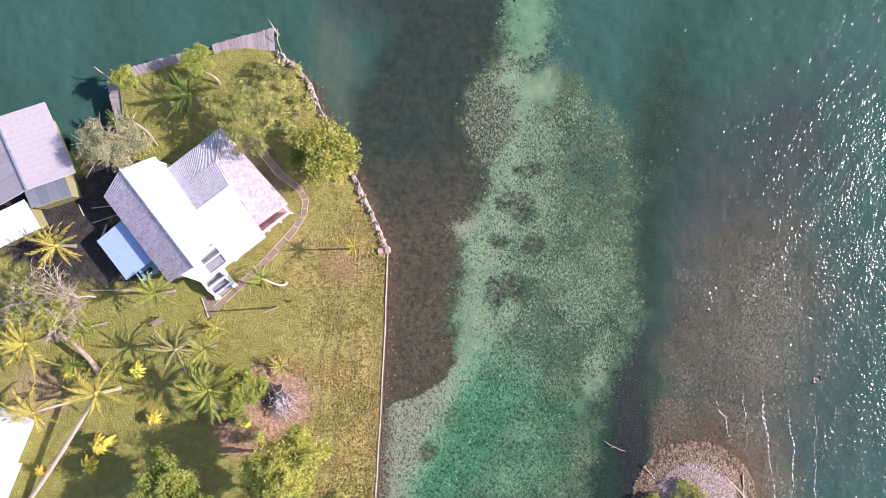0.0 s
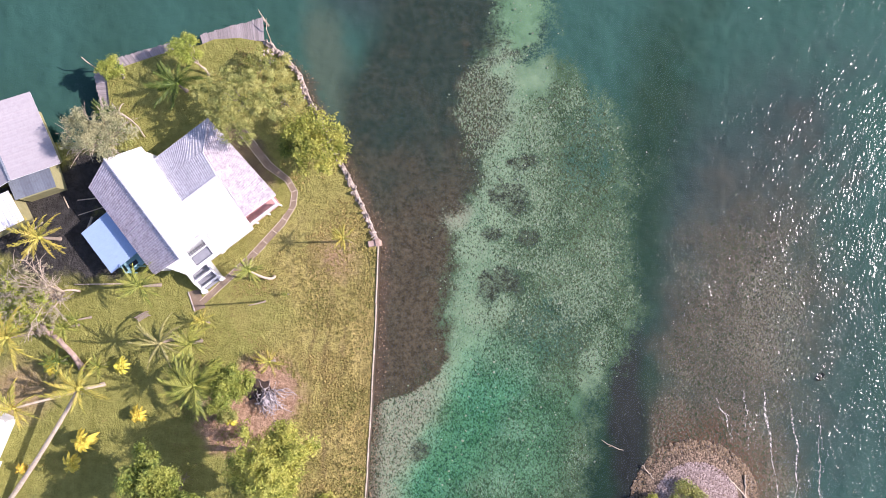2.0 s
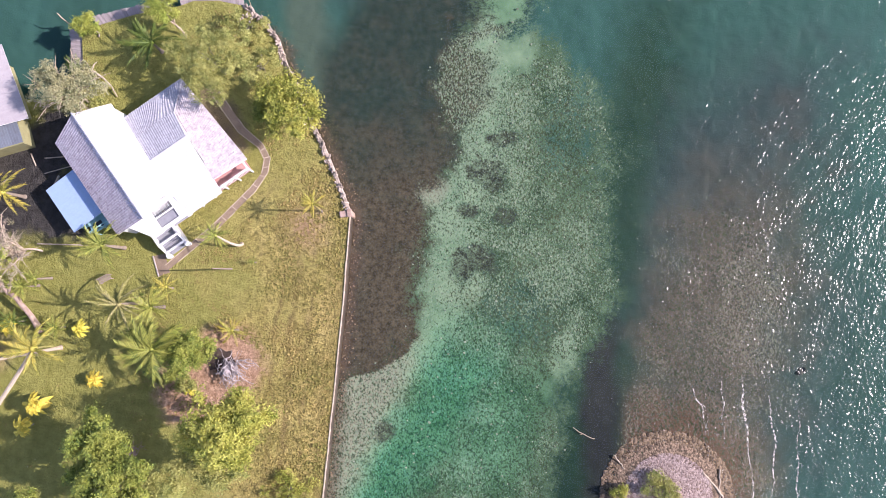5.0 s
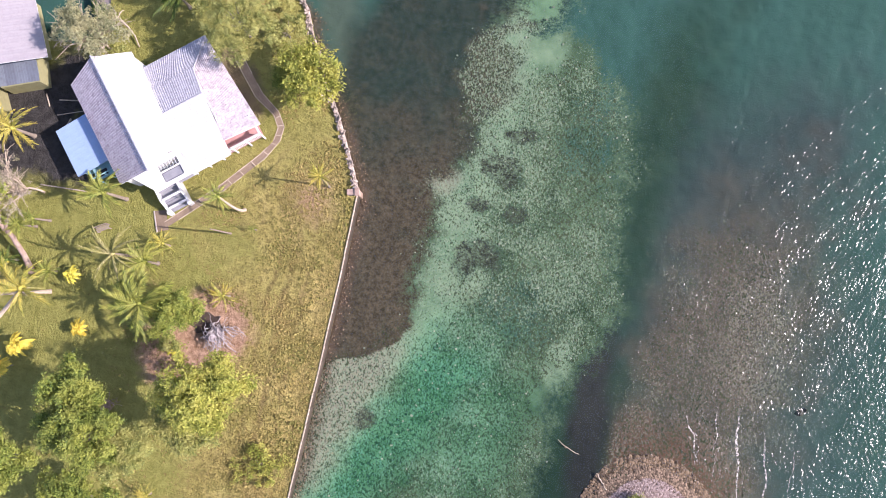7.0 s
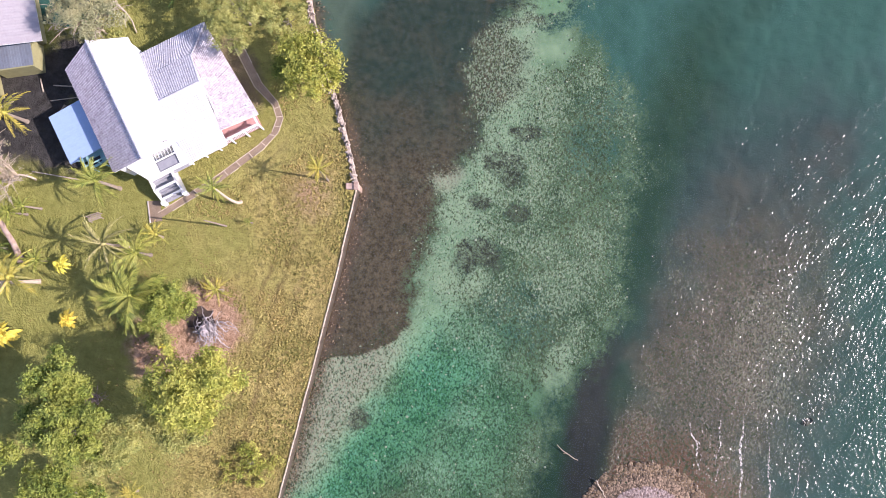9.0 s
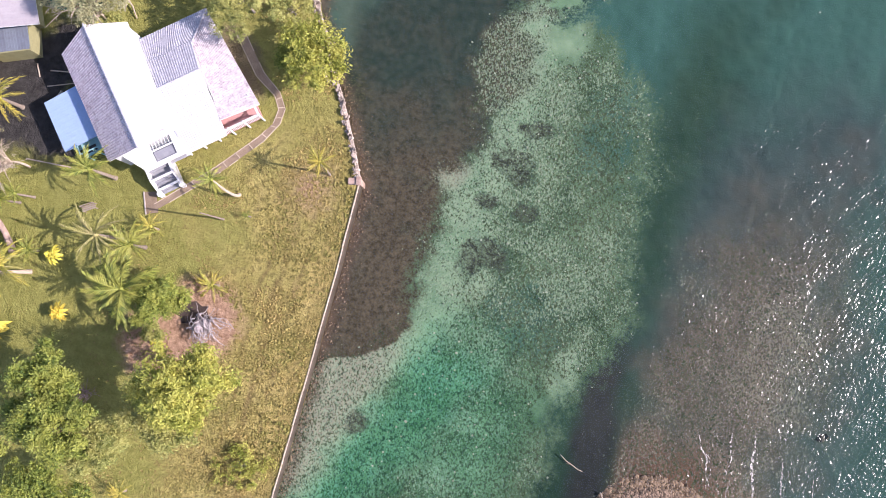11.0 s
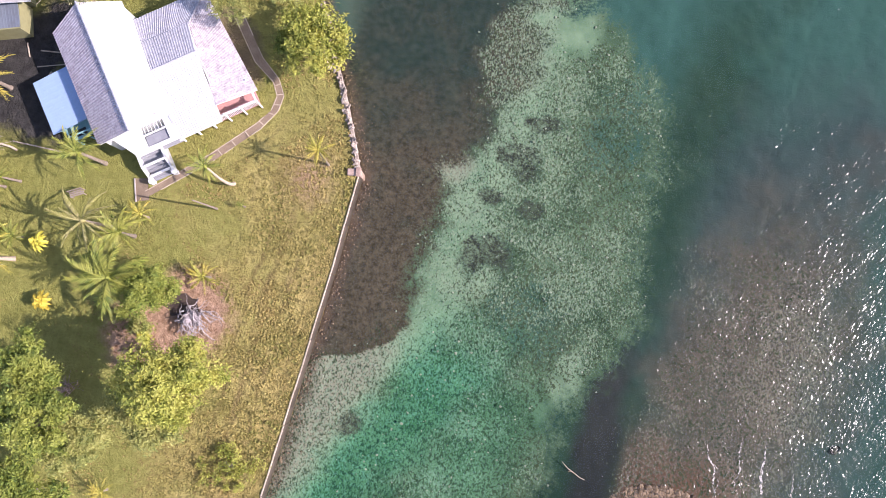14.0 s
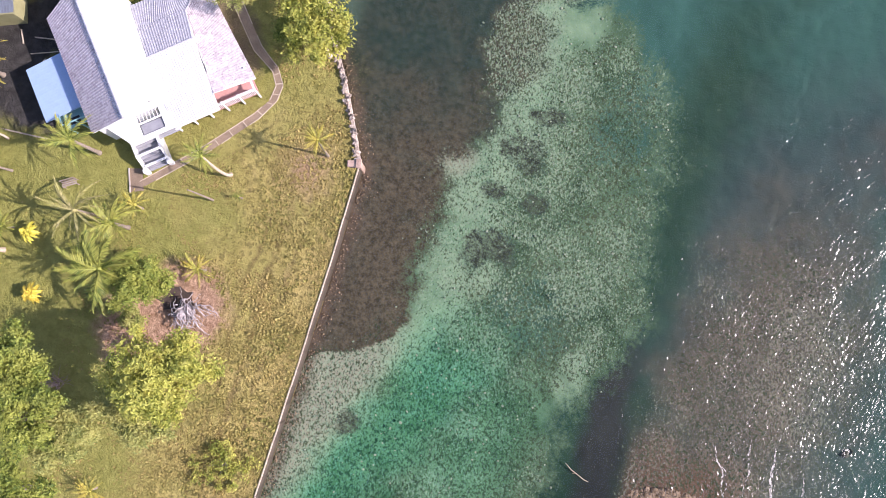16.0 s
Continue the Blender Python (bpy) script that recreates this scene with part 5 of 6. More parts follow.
def palm(label, top, base, radius, kind, count=13, seed=0, trunk=0.14, sag=(0, 0, 0), dead=0, name="palm_tree", category="palm", flat=1.0):
    """A palm: curved ringed trunk, a crown of separate fronds, dry ones hanging below."""
    rnd = random.Random(seed)
    t = thing(name, label, category, group="garden palms")
    top, base = Vector(top), Vector(base)
    n = 12
    pts = bent(base, top, sag, n)
    radii = [trunk * (1.45 if i == 0 else 1.0 - 0.35 * i / n) * (1.06 if i % 2 else 0.96) for i in range(n + 1)]
    part("trunk", tube(bmesh.new(), pts, radii, 9), M["pale_bark" if (top - base).xy.length > 1.2 else "palm_bark"], t)
    bm = bmesh.new()
    bmesh.ops.create_icosphere(bm, subdivisions=2, radius=1, matrix=Matrix.LocRotScale(top, None, (trunk * 1.2, trunk * 1.2, trunk * 2.0)))
    part("crown_shaft", bm, M[kind], t, smooth=True)
    count = round(count * 1.4)
    for i in range(count + dead):
        hang = i >= count
        shapes = fronds_of("palm_dry" if hang else kind)
        lay = (i % 3) / 2
        me = shapes[3] if hang else shapes[min(3, int(lay * 2.2 + rnd.random() * 1.5))]
        ob = new("frond", me)
        ob.parent = t
        up = -0.75 if hang else (0.95 - 1.0 * lay + rnd.uniform(-0.25, 0.25)) * flat
        turn = 6.283 * (i * 0.382) + rnd.uniform(-0.35, 0.35)
        turn -= 0.5 * math.sin(turn - 2.7)  # the sea wind sweeps the fronds round
        size = radius * rnd.uniform(0.66, 1.02) * (0.8 if hang else 1)
        ob.matrix_world = Matrix.Translation(top) @ Euler((rnd.uniform(-0.35, 0.35), -up * 0.75, turn), "XYZ").to_matrix().to_4x4() @ Matrix.Diagonal((size, size, size, 1))
    return t


def leaf_cloud(lobes, count, size, seed, upward=0.6, shell=0.55):
    """Small folded leaves scattered in and on a set of lobes (x, y, z, rx, ry, rz)."""
    g = np.random.default_rng(seed)
    lobes = np.array(lobes, float)
    vol = lobes[:, 3] * lobes[:, 4]
    clumps = max(12, count // 30)
    pick = g.choice(len(lobes), clumps, p=vol / vol.sum())
    d = g.normal(size=(clumps, 3))
    d /= np.linalg.norm(d, axis=1)[:, None]
    d[:, 2] = np.where(d[:, 2] < -0.2, -d[:, 2] * 0.7, d[:, 2])
    r = (shell + (1.12 - shell) * g.uniform(0, 1, clumps)) * (1 + 0.16 * g.normal(size=clumps))
    core = lobes[pick, :3] + d * r[:, None] * lobes[pick, 3:]
    own = g.integers(0, clumps, count)
    e = g.normal(size=(count, 3))
    c = core[own] + e * size * 1.25 * g.uniform(0.7, 1.7, (clumps, 1))[own] * np.array((1, 1, 0.7))
    d = d[own]
    nrm = d * 0.8 + g.normal(size=(clumps, 3))[own] * 0.45 + g.normal(size=(count, 3)) * 0.6 + np.array((0, 0, upward))
    nrm /= np.linalg.norm(nrm, axis=1)[:, None]
    ref = g.normal(size=(count, 3))
    a = np.cross(nrm, ref)
    a /= np.linalg.norm(a, axis=1)[:, None]
    b = np.cross(nrm, a)
    s = size * g.uniform(0.6, 1.25, count)[:, None]
    v = np.stack((c - a * s, c + b * s * 0.42 + nrm * s * 0.15, c + a * s, c - b * s * 0.42 + nrm * s * 0.15), 1)
    f = np.arange(count * 4).reshape(-1, 4)
    tri = np.concatenate((f[:, [0, 1, 2]], f[:, [0, 2, 3]]))
    return v.reshape(-1, 3).tolist(), tri.tolist()


def tree(label, base, crown, radius, height, leaf, seed, count=4500, size=0.16, lobes=9, bark="bark", trunk=0.16, name="tree", category="tree", upward=0.6, shell=0.5, limbs=6, squash=0.55, spread=(0.18, 0.40)):
    """A broad-leaved tree: forked trunk and limbs, uneven lobes of small leaves."""
    rnd = random.Random(seed)
    t = thing(name, label, category, group="garden trees")
    base, crown = Vector(base), Vector(crown)
    rx, ry = radius if isinstance(radius, tuple) else (radius, radius)
    fork = base.lerp(crown, 0.45)
    fork.z = base.z + (crown.z - base.z) * 0.5
    tb = part("trunk", tube(bmesh.new(), bent(base, fork, (rnd.uniform(-.2, .2), rnd.uniform(-.2, .2), 0), 5, 0.04, rnd), [trunk * (1.3 - 0.12 * i) for i in range(6)], 8), M[bark], t, smooth=True)
    lob = []
    for i in range(lobes):
        a = 6.283 * i * 0.382 + rnd.uniform(-0.3, 0.3)
        rr = math.sqrt((i + 0.4) / lobes) * rnd.uniform(0.66, 0.98)
        q = crown + Vector((rx * rr * math.cos(a), ry * rr * math.sin(a), height * (0.30 - 0.55 * rr * rr + rnd.uniform(-0.12, 0.12))))
        s = rnd.uniform(*spread)
        lob.append((*q, rx * s, ry * s, height * squash * rnd.uniform(0.5, 0.8)))
    for i in range(limbs):
        q = Vector(lob[i % lobes][:3])
        part("limb", tube(bmesh.new(), bent(fork, q, (0, 0, 0.1 * height), 5, 0.08, rnd), [trunk * 0.62 * (1 - 0.15 * j) for j in range(6)], 6), M[bark], tb, smooth=True)
    v, f = leaf_cloud(lob, int(count * 2.2), size * 0.74, seed, upward, shell)
    mesh_obj("crown", v, f, M[leaf], t)
    return t


Z = LAND
BRUSH = (-21.8, -21.2)
# palms: label, crown, foot, frond length, leaf kind, fronds
palm("leaning coconut palm with a pale bowed trunk", (-16.0, -3.0, 3.3), (-14.5, -3.45, Z), 1.6, "palm_leaf", 11, 1, 0.13, (0.45, -0.35, 0.1), 3)
palm("young coconut palm with yellowing fronds by the sea wall", (-8.1, 0.0, 4.6), (-8.0, -0.2, Z), 1.25, "palm_yellow", 15, 2, 0.09)
palm("green coconut palm in front of the house", (-24.5, -4.5, 4.6), (-24.4, -4.5, Z), 2.1, "palm_leaf", 13, 3, 0.15)
palm("small yellow palm beside the path", (-20.2, -7.5, 1.8), (-20.0, -7.6, Z), 1.35, "palm_yellow", 9, 4, 0.10)
palm("dry pale coconut palm with hanging fronds", (-22.6, -9.05, 4.8), (-22.6, -9.0, Z), 2.6, "palm_dry", 13, 5, 0.15, dead=3)
palm("coconut palm with yellow-green fronds", (-20.6, -9.2, 3.4), (-20.6, -9.2, Z), 2.1, "palm_leaf", 12, 6, 0.14)
palm("large green coconut palm over dense shrubs", (-19.7, -12.4, 4.6), (-19.6, -12.3, Z), 3.1, "palm_leaf", 18, 7, 0.18)
palm("small yellow palm beside the uprooted stump", (-14.4, -10.7, 1.8), (-14.2, -10.7, Z), 1.6, "palm_yellow", 10, 8, 0.11)
palm("leaning coconut palm with a long bare trunk", (-29.4, -13.1, 4.0), (-37.2, -24.4, Z), 2.9, "palm_yellow", 11, 9, 0.23, (0.2, -0.2, 0.3), 7)
palm("leaning coconut palm with sparse yellow fronds", (-34.5, -14.8, 4.3), (-28.8, -13.2, Z), 2.6, "palm_yellow", 11, 10, 0.15, (0, 0, 0.4), 2)
palm("yellow coconut palm beside the timber yard", (-33.6, -0.8, 3.4), (-33.3, -0.8, Z), 2.5, "palm_yellow", 12, 11, 0.16)
palm("broad coconut palm with drooping yellow-green fronds", (-35.4, -9.1, 4.2), (-34.7, -8.9, Z), 3.0, "palm_yellow", 14, 12, 0.18, dead=3)
palm("dark green palm on the lawn by the dock", (-23.0, 12.7, 2.6), (-22.8, 12.5, Z), 2.6, "palm_dark", 15, 13, 0.14)
palm("small dark palm at the water's edge", (-29.2, 10.2, 2.0), (-29.0, 10.1, Z), 1.4, "palm_dark", 9, 14, 0.10)
palm("green cycad-like plant under the tall palms", (-30.5, -7.6, 3.0), (-30.3, -7.5, Z), 1.0, "palm_leaf", 14, 15, 0.10)
palm("bright green palm clump", (-31.5, -8.3, 3.0), (-31.3, -8.2, Z), 1.5, "palm_leaf", 16, 16, 0.10)
palm("low green palm in the shade", (-32.4, -11.3, 2.0), (-32.2, -11.2, Z), 1.4, "palm_dark", 12, 17, 0.10)
palm("low spiky green palm in the shade", (-28.9, -11.6, 2.0), (-28.8, -11.5, Z), 1.3, "palm_leaf", 14, 18, 0.10)
palm("small dry palm near the lower shore", (-17.0, -27.4, 1.7), (-17.0, -27.4, Z), 1.3, "palm_yellow", 10, 19, 0.10)
palm("young green palm on the dry grass", (-13.2, -4.9, 1.7), (-13.2, -4.9, Z), 0.55, "palm_leaf", 8, 20, 0.06)

# yellow croton bushes
for i, (x, y, r, tall) in enumerate(((-27.1, -11.5, 0.72, 1.0), (-25.4, -15.6, 0.78, 1.0), (-29.5, -17.7, 0.95, 2.1), (-30.5, -19.7, 0.85, 1.8), (-35.0, -20.4, 0.6, 1.2), (-33.0, -11.7, 0.8, 1.2), (-17.6, -15.9, 0.5, 0.6))):
    rnd = random.Random(60 + i)
    b = thing("croton_bush", "bright yellow-orange croton bush on the lawn", "bush", group="croton bushes")
    for s in range(4):
        q = Vector((x + rnd.uniform(-.4, .4) * r, y + rnd.uniform(-.4, .4) * r, Z + tall - 0.1))
        part("stem", tube(bmesh.new(), bent((x, y, Z), q, (0, 0, 0.05), 3), [0.035, 0.03, 0.022, 0.015], 6), M["bark"], b)
    verts, faces = [], []
    for j in range(64):
        a, rise = rnd.uniform(0, 6.283), rnd.uniform(0.15, 1.25)
        c, w = math.cos(a), math.sin(a)
        o = Vector((x + rnd.uniform(-.28, .28) * r, y + rnd.uniform(-.28, .28) * r, Z + tall + r * rnd.uniform(-0.35, 0.2)))
        L, wd = r * rnd.uniform(0.7, 1.25), r * rnd.uniform(0.11, 0.18)
        for t in (0.0, 0.35, 0.75, 1.0):
            q = o + Vector((c * math.cos(rise), w * math.cos(rise), math.sin(rise) - 0.8 * t)) * (L * t)
            h = wd * (0.25, 1.0, 0.85, 0.05)[(0.0, 0.35, 0.75, 1.0).index(t)]
            verts += [(q.x - w * h, q.y + c * h, q.z + 0.25 * h), tuple(q), (q.x + w * h, q.y - c * h, q.z + 0.25 * h)]
        n0 = len(verts) - 12
        for u in (0, 3, 6):
            faces += [(n0 + u, n0 + u + 1, n0 + u + 4, n0 + u + 3), (n0 + u + 1, n0 + u + 2, n0 + u + 5, n0 + u + 4)]
    mesh_obj("leaves", verts, faces, M["croton_leaf"], b)

# trees and shrubs
tree("yellow-green sea almond tree leaning over the sea wall", (-10.0, 7.0, Z), (-10.6, 7.9, 3.9), (3.2, 3.2), 3.0, "lime_leaf", 101, 3000, 0.19, 24, "pale_bark", 0.17, spread=(0.14, 0.30))
tree("broad olive-green feathery tree by the point", (-17.2, 11.0, Z), (-16.8, 10.9, 5.2), (3.7, 3.5), 2.6, "olive_leaf", 102, 8500, 0.10, 44, "bark", 0.09, shell=0.2, limbs=16, spread=(0.10, 0.22))
tree("thin feathery shrub beside the sea wall", (-15.9, 14.6, Z), (-15.8, 14.6, 2.2), (2.3, 2.0), 1.2, "olive_leaf", 121, 1500, 0.12, 22, "bark", 0.06, shell=0.2, limbs=10, spread=(0.10, 0.22), name="shrub", category="shrub")
tree("low feathery shrub on the grassy point", (-13.9, 11.6, Z), (-13.9, 11.6, 2.0), (1.8, 2.3), 1.1, "olive_leaf", 122, 1300, 0.12, 20, "bark", 0.06, shell=0.2, limbs=10, spread=(0.10, 0.22), name="shrub", category="shrub")
tree("green shrub below the almond tree", (-12.9, 7.9, Z), (-12.9, 7.9, 1.9), (1.7, 1.3), 1.0, "green_leaf", 123, 1900, 0.13, 12, "bark", 0.06, shell=0.3, limbs=7, spread=(0.14, 0.28), name="shrub", category="shrub")
tree("leaning yellow-green shrub over the dock", (-20.9, 13.9, Z), (-22.2, 15.5, 3.0), (1.5, 1.4), 1.5, "fresh_leaf", 103, 2300, 0.12, 7, "pale_bark", 0.10, name="shrub", category="shrub")
tree("round bright green bush at the landing", (-28.4, 13.4, Z), (-29.1, 14.0, 2.0), (1.2, 1.1), 1.2, "fresh_leaf", 104, 1900, 0.11, 6, "bark", 0.07, name="shrub", category="shrub")
half_bare = tree("grey-green half bare tree between the houses", (-28.4, 7.6, Z), (-28.7, 7.8, 5.0), (3.0, 2.4), 2.6, "grey_leaf", 105, 5200, 0.12, 14, "pale_bark", 0.11, shell=0.3, limbs=14)
tree("olive-green low growth under the half bare tree", (-27.5, 7.0, Z), (-27.5, 7.0, 2.0), (1.3, 1.1), 1.1, "olive_leaf", 124, 1100, 0.13, 8, "bark", 0.06, name="shrub", category="shrub")
dry_tree = tree("grey bare-branched tree with dry twigs", (-31.3, -5.3, Z), (-34.4, -5.6, 3.6), (3.6, 3.3), 2.6, "dead_twig", 106, 3000, 0.09, 24, "pale_bark", 0.08, shell=0.2, limbs=18)
tree("low grey-green vine over the dry tree", (-34.8, -6.9, Z), (-34.8, -6.4, 3.7), (2.4, 2.2), 1.2, "fresh_leaf", 107, 1500, 0.15, 9, "bark", 0.08, name="shrub", category="shrub")
tree("dense green shrub below the large palm", (-17.6, -12.2, Z), (-17.9, -12.6, 3.0), (2.0, 2.3), 2.6, "green_leaf", 108, 4600, 0.15, 9, "bark", 0.09, name="shrub", category="shrub")
tree("low olive shrub beside the bare soil", (-18.6, -15.1, Z), (-18.6, -15.0, 1.6), (1.6, 1.1), 1.0, "olive_leaf", 109, 1600, 0.12, 6, "bark", 0.06, name="shrub", category="shrub")
tree("full yellow-green tree on the lower lawn", (-13.9, -18.5, Z), (-12.3, -17.4, 7.2), (3.7, 3.4), 6.0, "lime_leaf", 110, 9500, 0.17, 26, "bark", 0.2, spread=(0.14, 0.32))
tree("bushy green tree in the lower garden", (-24.2, -20.9, Z), (-22.2, -19.6, 6.0), (2.5, 2.9), 4.2, "green_leaf", 111, 6500, 0.16, 16, "bark", 0.18, spread=(0.14, 0.32))
tree("spreading light green tree in the lower garden", (-22.2, -23.6, Z), (-20.5, -22.1, 7.0), (3.4, 2.5), 4.4, "green_leaf", 112, 7500, 0.16, 20, "bark", 0.18, spread=(0.12, 0.28))
tree("light green tree with a patchy crown", (-19.4, -24.4, Z), (-17.9, -23.2, 6.2), (2.4, 2.1), 2.2, "olive_leaf", 113, 4500, 0.15, 9, "bark", 0.15)
tree("pale green tree with a thin open crown", (-14.9, -21.6, Z), (-13.7, -20.6, 6.2), (3.2, 1.6), 1.6, "olive_leaf", 114, 4200, 0.15, 16, "bark", 0.12, shell=0.25, spread=(0.14, 0.3))
tree("thin pale green shrub near the sea wall", (-8.6, -23.2, Z), (-8.9, -23.4, 1.3), (2.4, 2.0), 0.45, "lime_leaf", 115, 1000, 0.13, 22, "bark", 0.07, shell=0.25, name="shrub", category="shrub")
tree("dense green tree at the garden's far side", (-28.4, -26.6, Z), (-26.8, -25.4, 6.3), (2.4, 2.4), 2.8, "green_leaf", 116, 6500, 0.16, 11, "bark", 0.18)
tree("light green tree at the bottom of the garden", (-21.6, -28.6, Z), (-20.4, -27.2, 6.0), (3.2, 2.4), 2.4, "green_leaf", 117, 6000, 0.16, 11, "bark", 0.16)
tree("green bushes on the islet", (21.6, -22.4, 0.6), (21.9, -21.4, 1.0), (1.9, 1.7), 0.7, "olive_leaf", 118, 1900, 0.12, 7, "bark", 0.05, name="shrub", category="shrub")
tree("low green bush at the islet's edge", (18.6, -21.9, 0.1), (18.6, -21.8, 0.5), (0.9, 0.7), 0.6, "lime_leaf", 119, 650, 0.11, 5, "bark", 0.04, name="shrub", category="shrub")



def bare_twigs(t, base, crown, rx, ry, height, boughs, twigs, seed):
    """Bare boughs that fork into many thin pale twigs."""
    rnd = random.Random(seed)
    base, crown = Vector(base), Vector(crown)
    for i in range(boughs):
        a = 6.283 * i / boughs + rnd.uniform(-0.3, 0.3)
        e = crown + Vector((rx * math.cos(a), ry * math.sin(a), 0)) * rnd.uniform(0.6, 1.05) + Vector((0, 0, height * rnd.uniform(-0.2, 0.5)))
        pts = bent(base + (crown - base) * 0.3, e, (rnd.uniform(-.5, .5), rnd.uniform(-.5, .5), 0.7), 7, 0.12, rnd)
        bough = part("bough", tube(bmesh.new(), pts, [0.075 * (1 - 0.11 * j) for j in range(8)], 6), M["pale_bark"], t, smooth=True)
        for j in range(twigs):
            s = Vector(pts[rnd.randint(2, 7)])
            w = (e - crown).normalized() * 0.7 + Vector((rnd.uniform(-1, 1), rnd.uniform(-1, 1), rnd.uniform(-0.1, 0.7)))
            part("twig", tube(bmesh.new(), bent(s, s + w * rnd.uniform(0.4, 1.1), (0, 0, 0.08), 3, 0.05, rnd), [0.028, 0.022, 0.016, 0.008], 4), M["pale_bark"], bough)


bare_twigs(dry_tree, (-31.3, -5.3, Z), (-34.4, -5.6, 3.8), 3.5, 3.1, 1.6, 16, 16, 301)
bare_twigs(half_bare, (-28.4, 7.6, Z), (-28.7, 7.8, 5.2), 2.9, 2.3, 1.8, 10, 14, 302)

brush = thing("brushwood", "heap of bare brown twigs in the shade of the trees", "brush")
rnd = random.Random(71)
for i in range(26):
    a = rnd.uniform(0, 6.283)
    q = Vector((BRUSH[0] + rnd.uniform(-.5, .5), BRUSH[1] + rnd.uniform(-.4, .4), Z + 0.05))
    e = q + Vector((math.cos(a) * rnd.uniform(0.4, 1.5), math.sin(a) * rnd.uniform(0.4, 1.3), rnd.uniform(0.1, 1.2)))
    part("twig", tube(bmesh.new(), bent(q, e, (0, 0, 0.12), 4, 0.06, rnd), [0.035, 0.028, 0.02, 0.014, 0.008], 5), M["dead_bark"], brush)

# uprooted stump with its root plate
stump = thing("uprooted_stump", "uprooted grey tree stump with tangled bare roots", "stump")
rnd = random.Random(99)
# flat dark patch just above the lawn, painting the shade of the root hollow
bm = bmesh.new()
ring = [(rnd.uniform(0.85, 1.55), 6.283 * i / 26) for i in range(26)]
hi = [bm.verts.new((-15.4 + r * 1.1 * math.cos(a), -13.3 + r * 0.8 * math.sin(a), Z + 0.03)) for r, a in ring]
lo = [bm.verts.new((v.co.x, v.co.y, Z - 0.3)) for v in hi]
bm.faces.new(hi)
for i in range(26):
    bm.faces.new((lo[i], lo[(i + 1) % 26], hi[(i + 1) % 26], hi[i]))
part("pit", bm, M["pit_shade_soil"], stump, "flat dark patch in place of the shaded hollow under the root plate")
part("stump_body", tube(bmesh.new(), [(-14.6, -13.9, Z - 0.1), (-14.7, -14.0, Z + 0.5), (-14.5, -14.2, Z + 1.0)], [0.6, 0.5, 0.3], 11), M["root"], stump)
for i in range(84):
    south = i % 5 != 0
    a = rnd.gauss(-1.35, 0.55) if south else rnd.uniform(0.2, 4.2)
    L = rnd.uniform(0.5, 1.7) if south else rnd.uniform(0.5, 1.4)
    s = Vector((-14.3 + rnd.uniform(-0.8, 0.7), -13.5 + rnd.uniform(-0.9, 0.5), Z + rnd.uniform(0.3, 1.1)))
    e = s + Vector((L * math.cos(a), L * math.sin(a), 0))
    e.z = Z + rnd.uniform(0.02, 0.4)
    w = rnd.uniform(0.022, 0.058)
    part("root", tube(bmesh.new(), bent(s, e, (rnd.uniform(-.2, .5), rnd.uniform(-.3, .3), rnd.uniform(0.05, 0.45)), 6, 0.09, rnd), [w * (1 - 0.12 * j) for j in range(7)], 6), M["root"], stump, smooth=True)

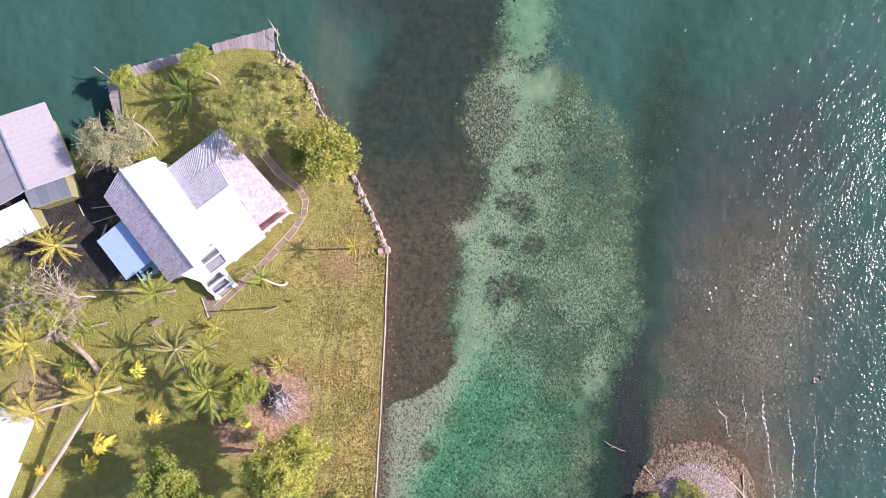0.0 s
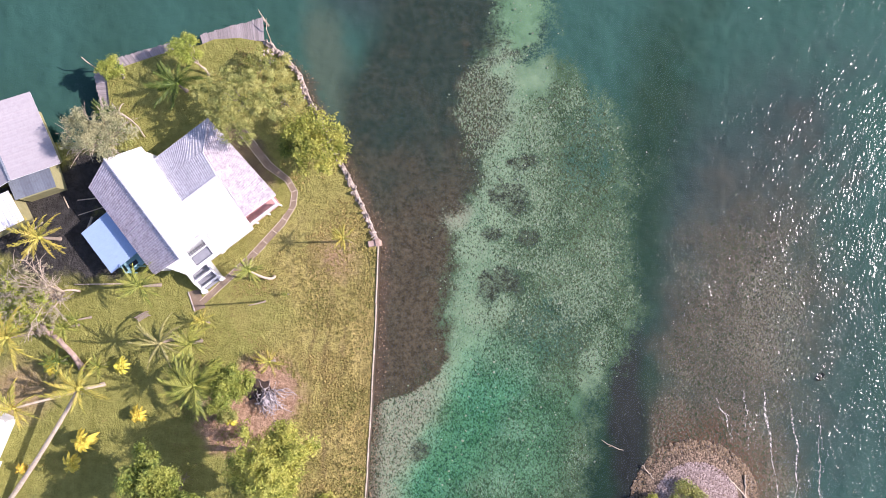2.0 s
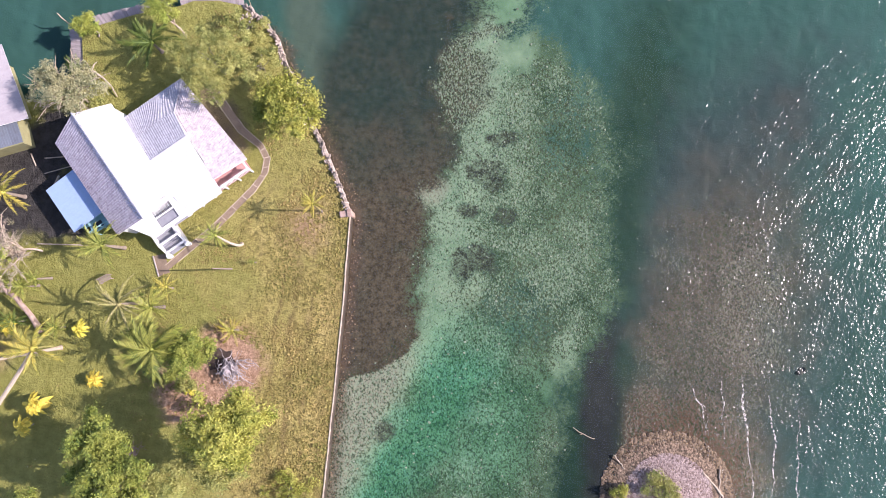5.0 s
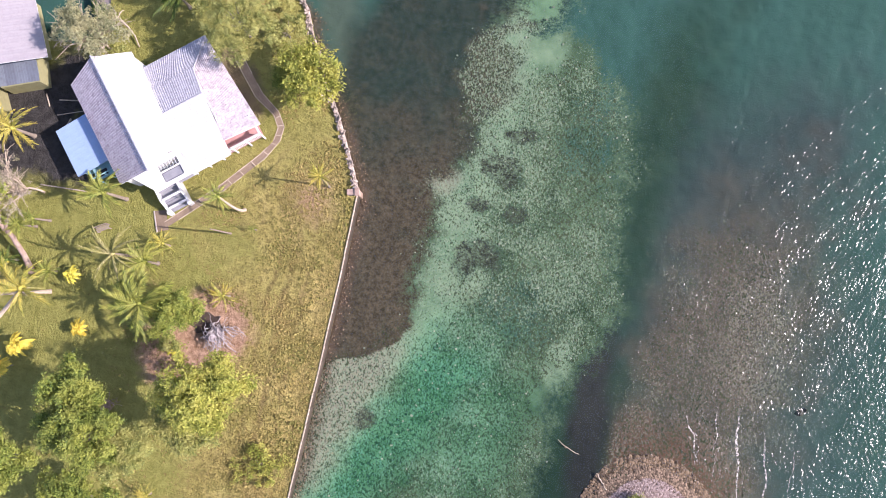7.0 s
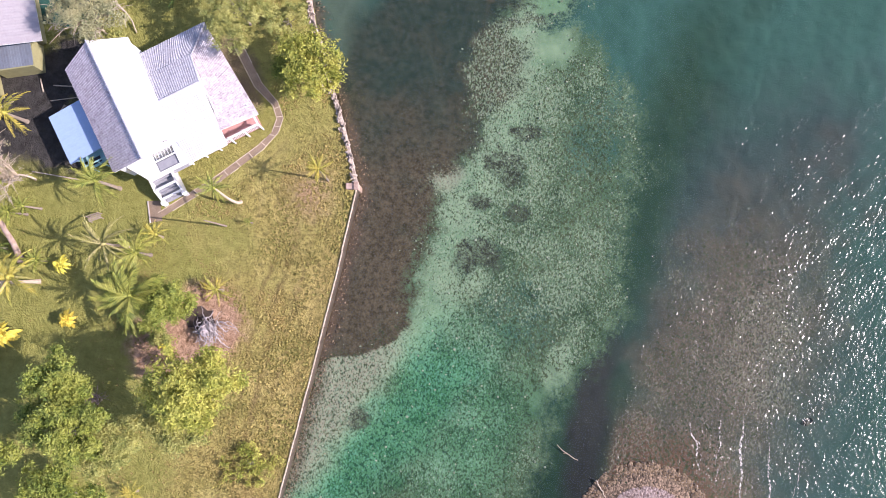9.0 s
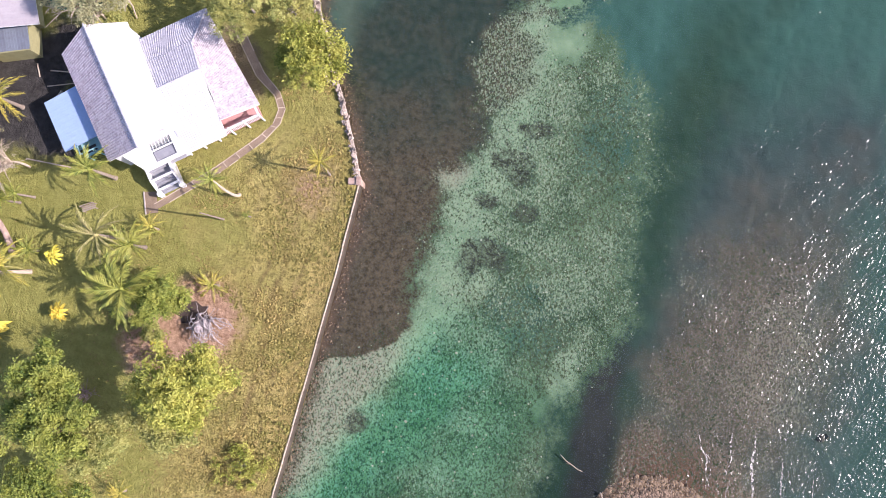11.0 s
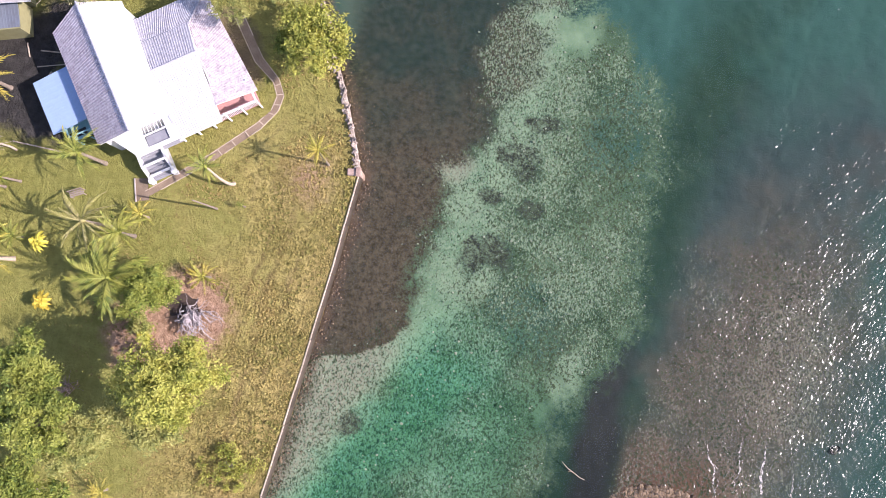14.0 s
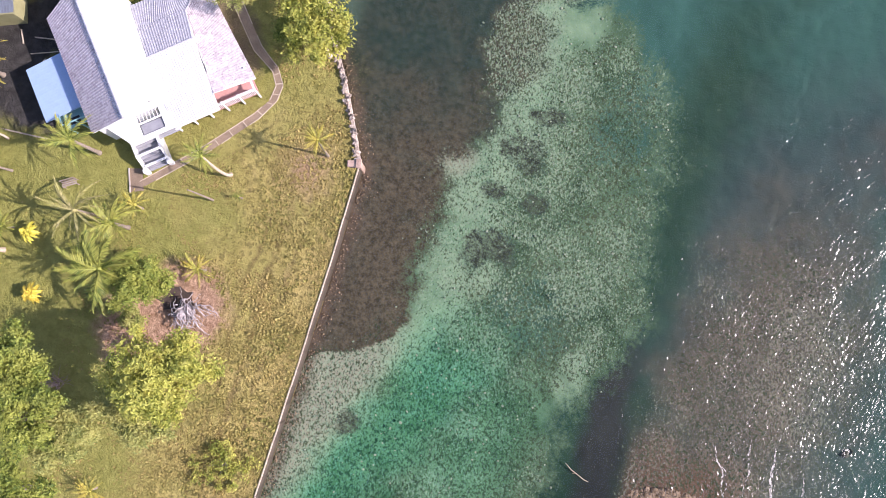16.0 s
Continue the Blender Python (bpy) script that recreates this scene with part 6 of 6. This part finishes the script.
# felled and bare trunks
lg = thing("bare_trunk", "bare dead palm trunk standing on the lawn", "trunk")
part("trunk", tube(bmesh.new(), bent((-15.2, -5.6, Z), (-15.3, -5.7, Z + 4.6), (0.1, 0, 0), 6), [0.10, 0.08, 0.07, 0.065, 0.06, 0.055, 0.05], 9), M["palm_bark"], lg)
lg = thing("fallen_trunk", "bleached fallen trunk with forked roots near the shore", "trunk")
tr = part("trunk", tube(bmesh.new(), bent((-26.2, 8.3, Z + 0.15), (-28.6, 10.3, Z + 0.6), (0.25, 0.25, 0.1), 7, 0.04, rnd), [0.05, 0.06, 0.065, 0.07, 0.08, 0.10, 0.12, 0.13], 8), M["pale_bark"], lg, smooth=True)
for e in ((-29.6, 10.3, Z + 0.2), (-29.2, 11.2, Z + 0.3), (-28.2, 11.2, Z + 0.15), (-29.8, 9.6, Z + 0.1), (-27.3, 8.7, Z + 0.1)):
    s = (-28.5, 10.2, Z + 0.55) if e[0] < -28 else (-27.4, 9.4, Z + 0.35)
    part("root", tube(bmesh.new(), bent(s, e, (0.05, 0.1, 0.1), 4, 0.04, rnd), [0.075, 0.06, 0.05, 0.035, 0.02], 6), M["pale_bark"], tr, smooth=True)
lg = thing("dead_trunk", "thick reddish-brown dead trunk leaning among the palms", "trunk")
tr = part("trunk", tube(bmesh.new(), bent((-30.7, -12.0, Z + 0.1), (-32.8, -8.6, Z + 2.0), (0.25, 0.1, 0.15), 8, 0.05, rnd), [0.32, 0.27, 0.24, 0.23, 0.22, 0.21, 0.21, 0.19, 0.16], 10), M["dead_bark"], lg, smooth=True)
for e in ((-33.5, -7.7, Z + 2.7), (-32.1, -7.6, Z + 2.5)):
    part("limb", tube(bmesh.new(), bent((-32.6, -8.95, Z + 1.95), e, (0.05, 0.1, 0.15), 4, 0.04, rnd), [0.17, 0.13, 0.10, 0.07, 0.04], 7), M["dead_bark"], tr, smooth=True)
bench = thing("bench", "small grey wooden garden bench on the lawn", "bench", pose(-25.6, -7.25, Z, 0, 0, 32))
for y in (-0.15, 0.0, 0.15):
    part("seat_slat", boxed(-0.55, 0.55, y - 0.055, y + 0.055, 0.42, 0.45, 0.008), M["timber"], bench)
for z in (0.62, 0.80):
    part("back_slat", boxed(-0.55, 0.55, 0.20, 0.23, z - 0.05, z + 0.05, 0.008), M["timber"], bench)
for sx in (-0.48, 0.48):
    for sy in (-0.18, 0.2):
        part("leg", boxed(sx - 0.03, sx + 0.03, sy - 0.03, sy + 0.03, 0.0, 0.42 if sy < 0 else 0.88, 0.006), M["timber"], bench)
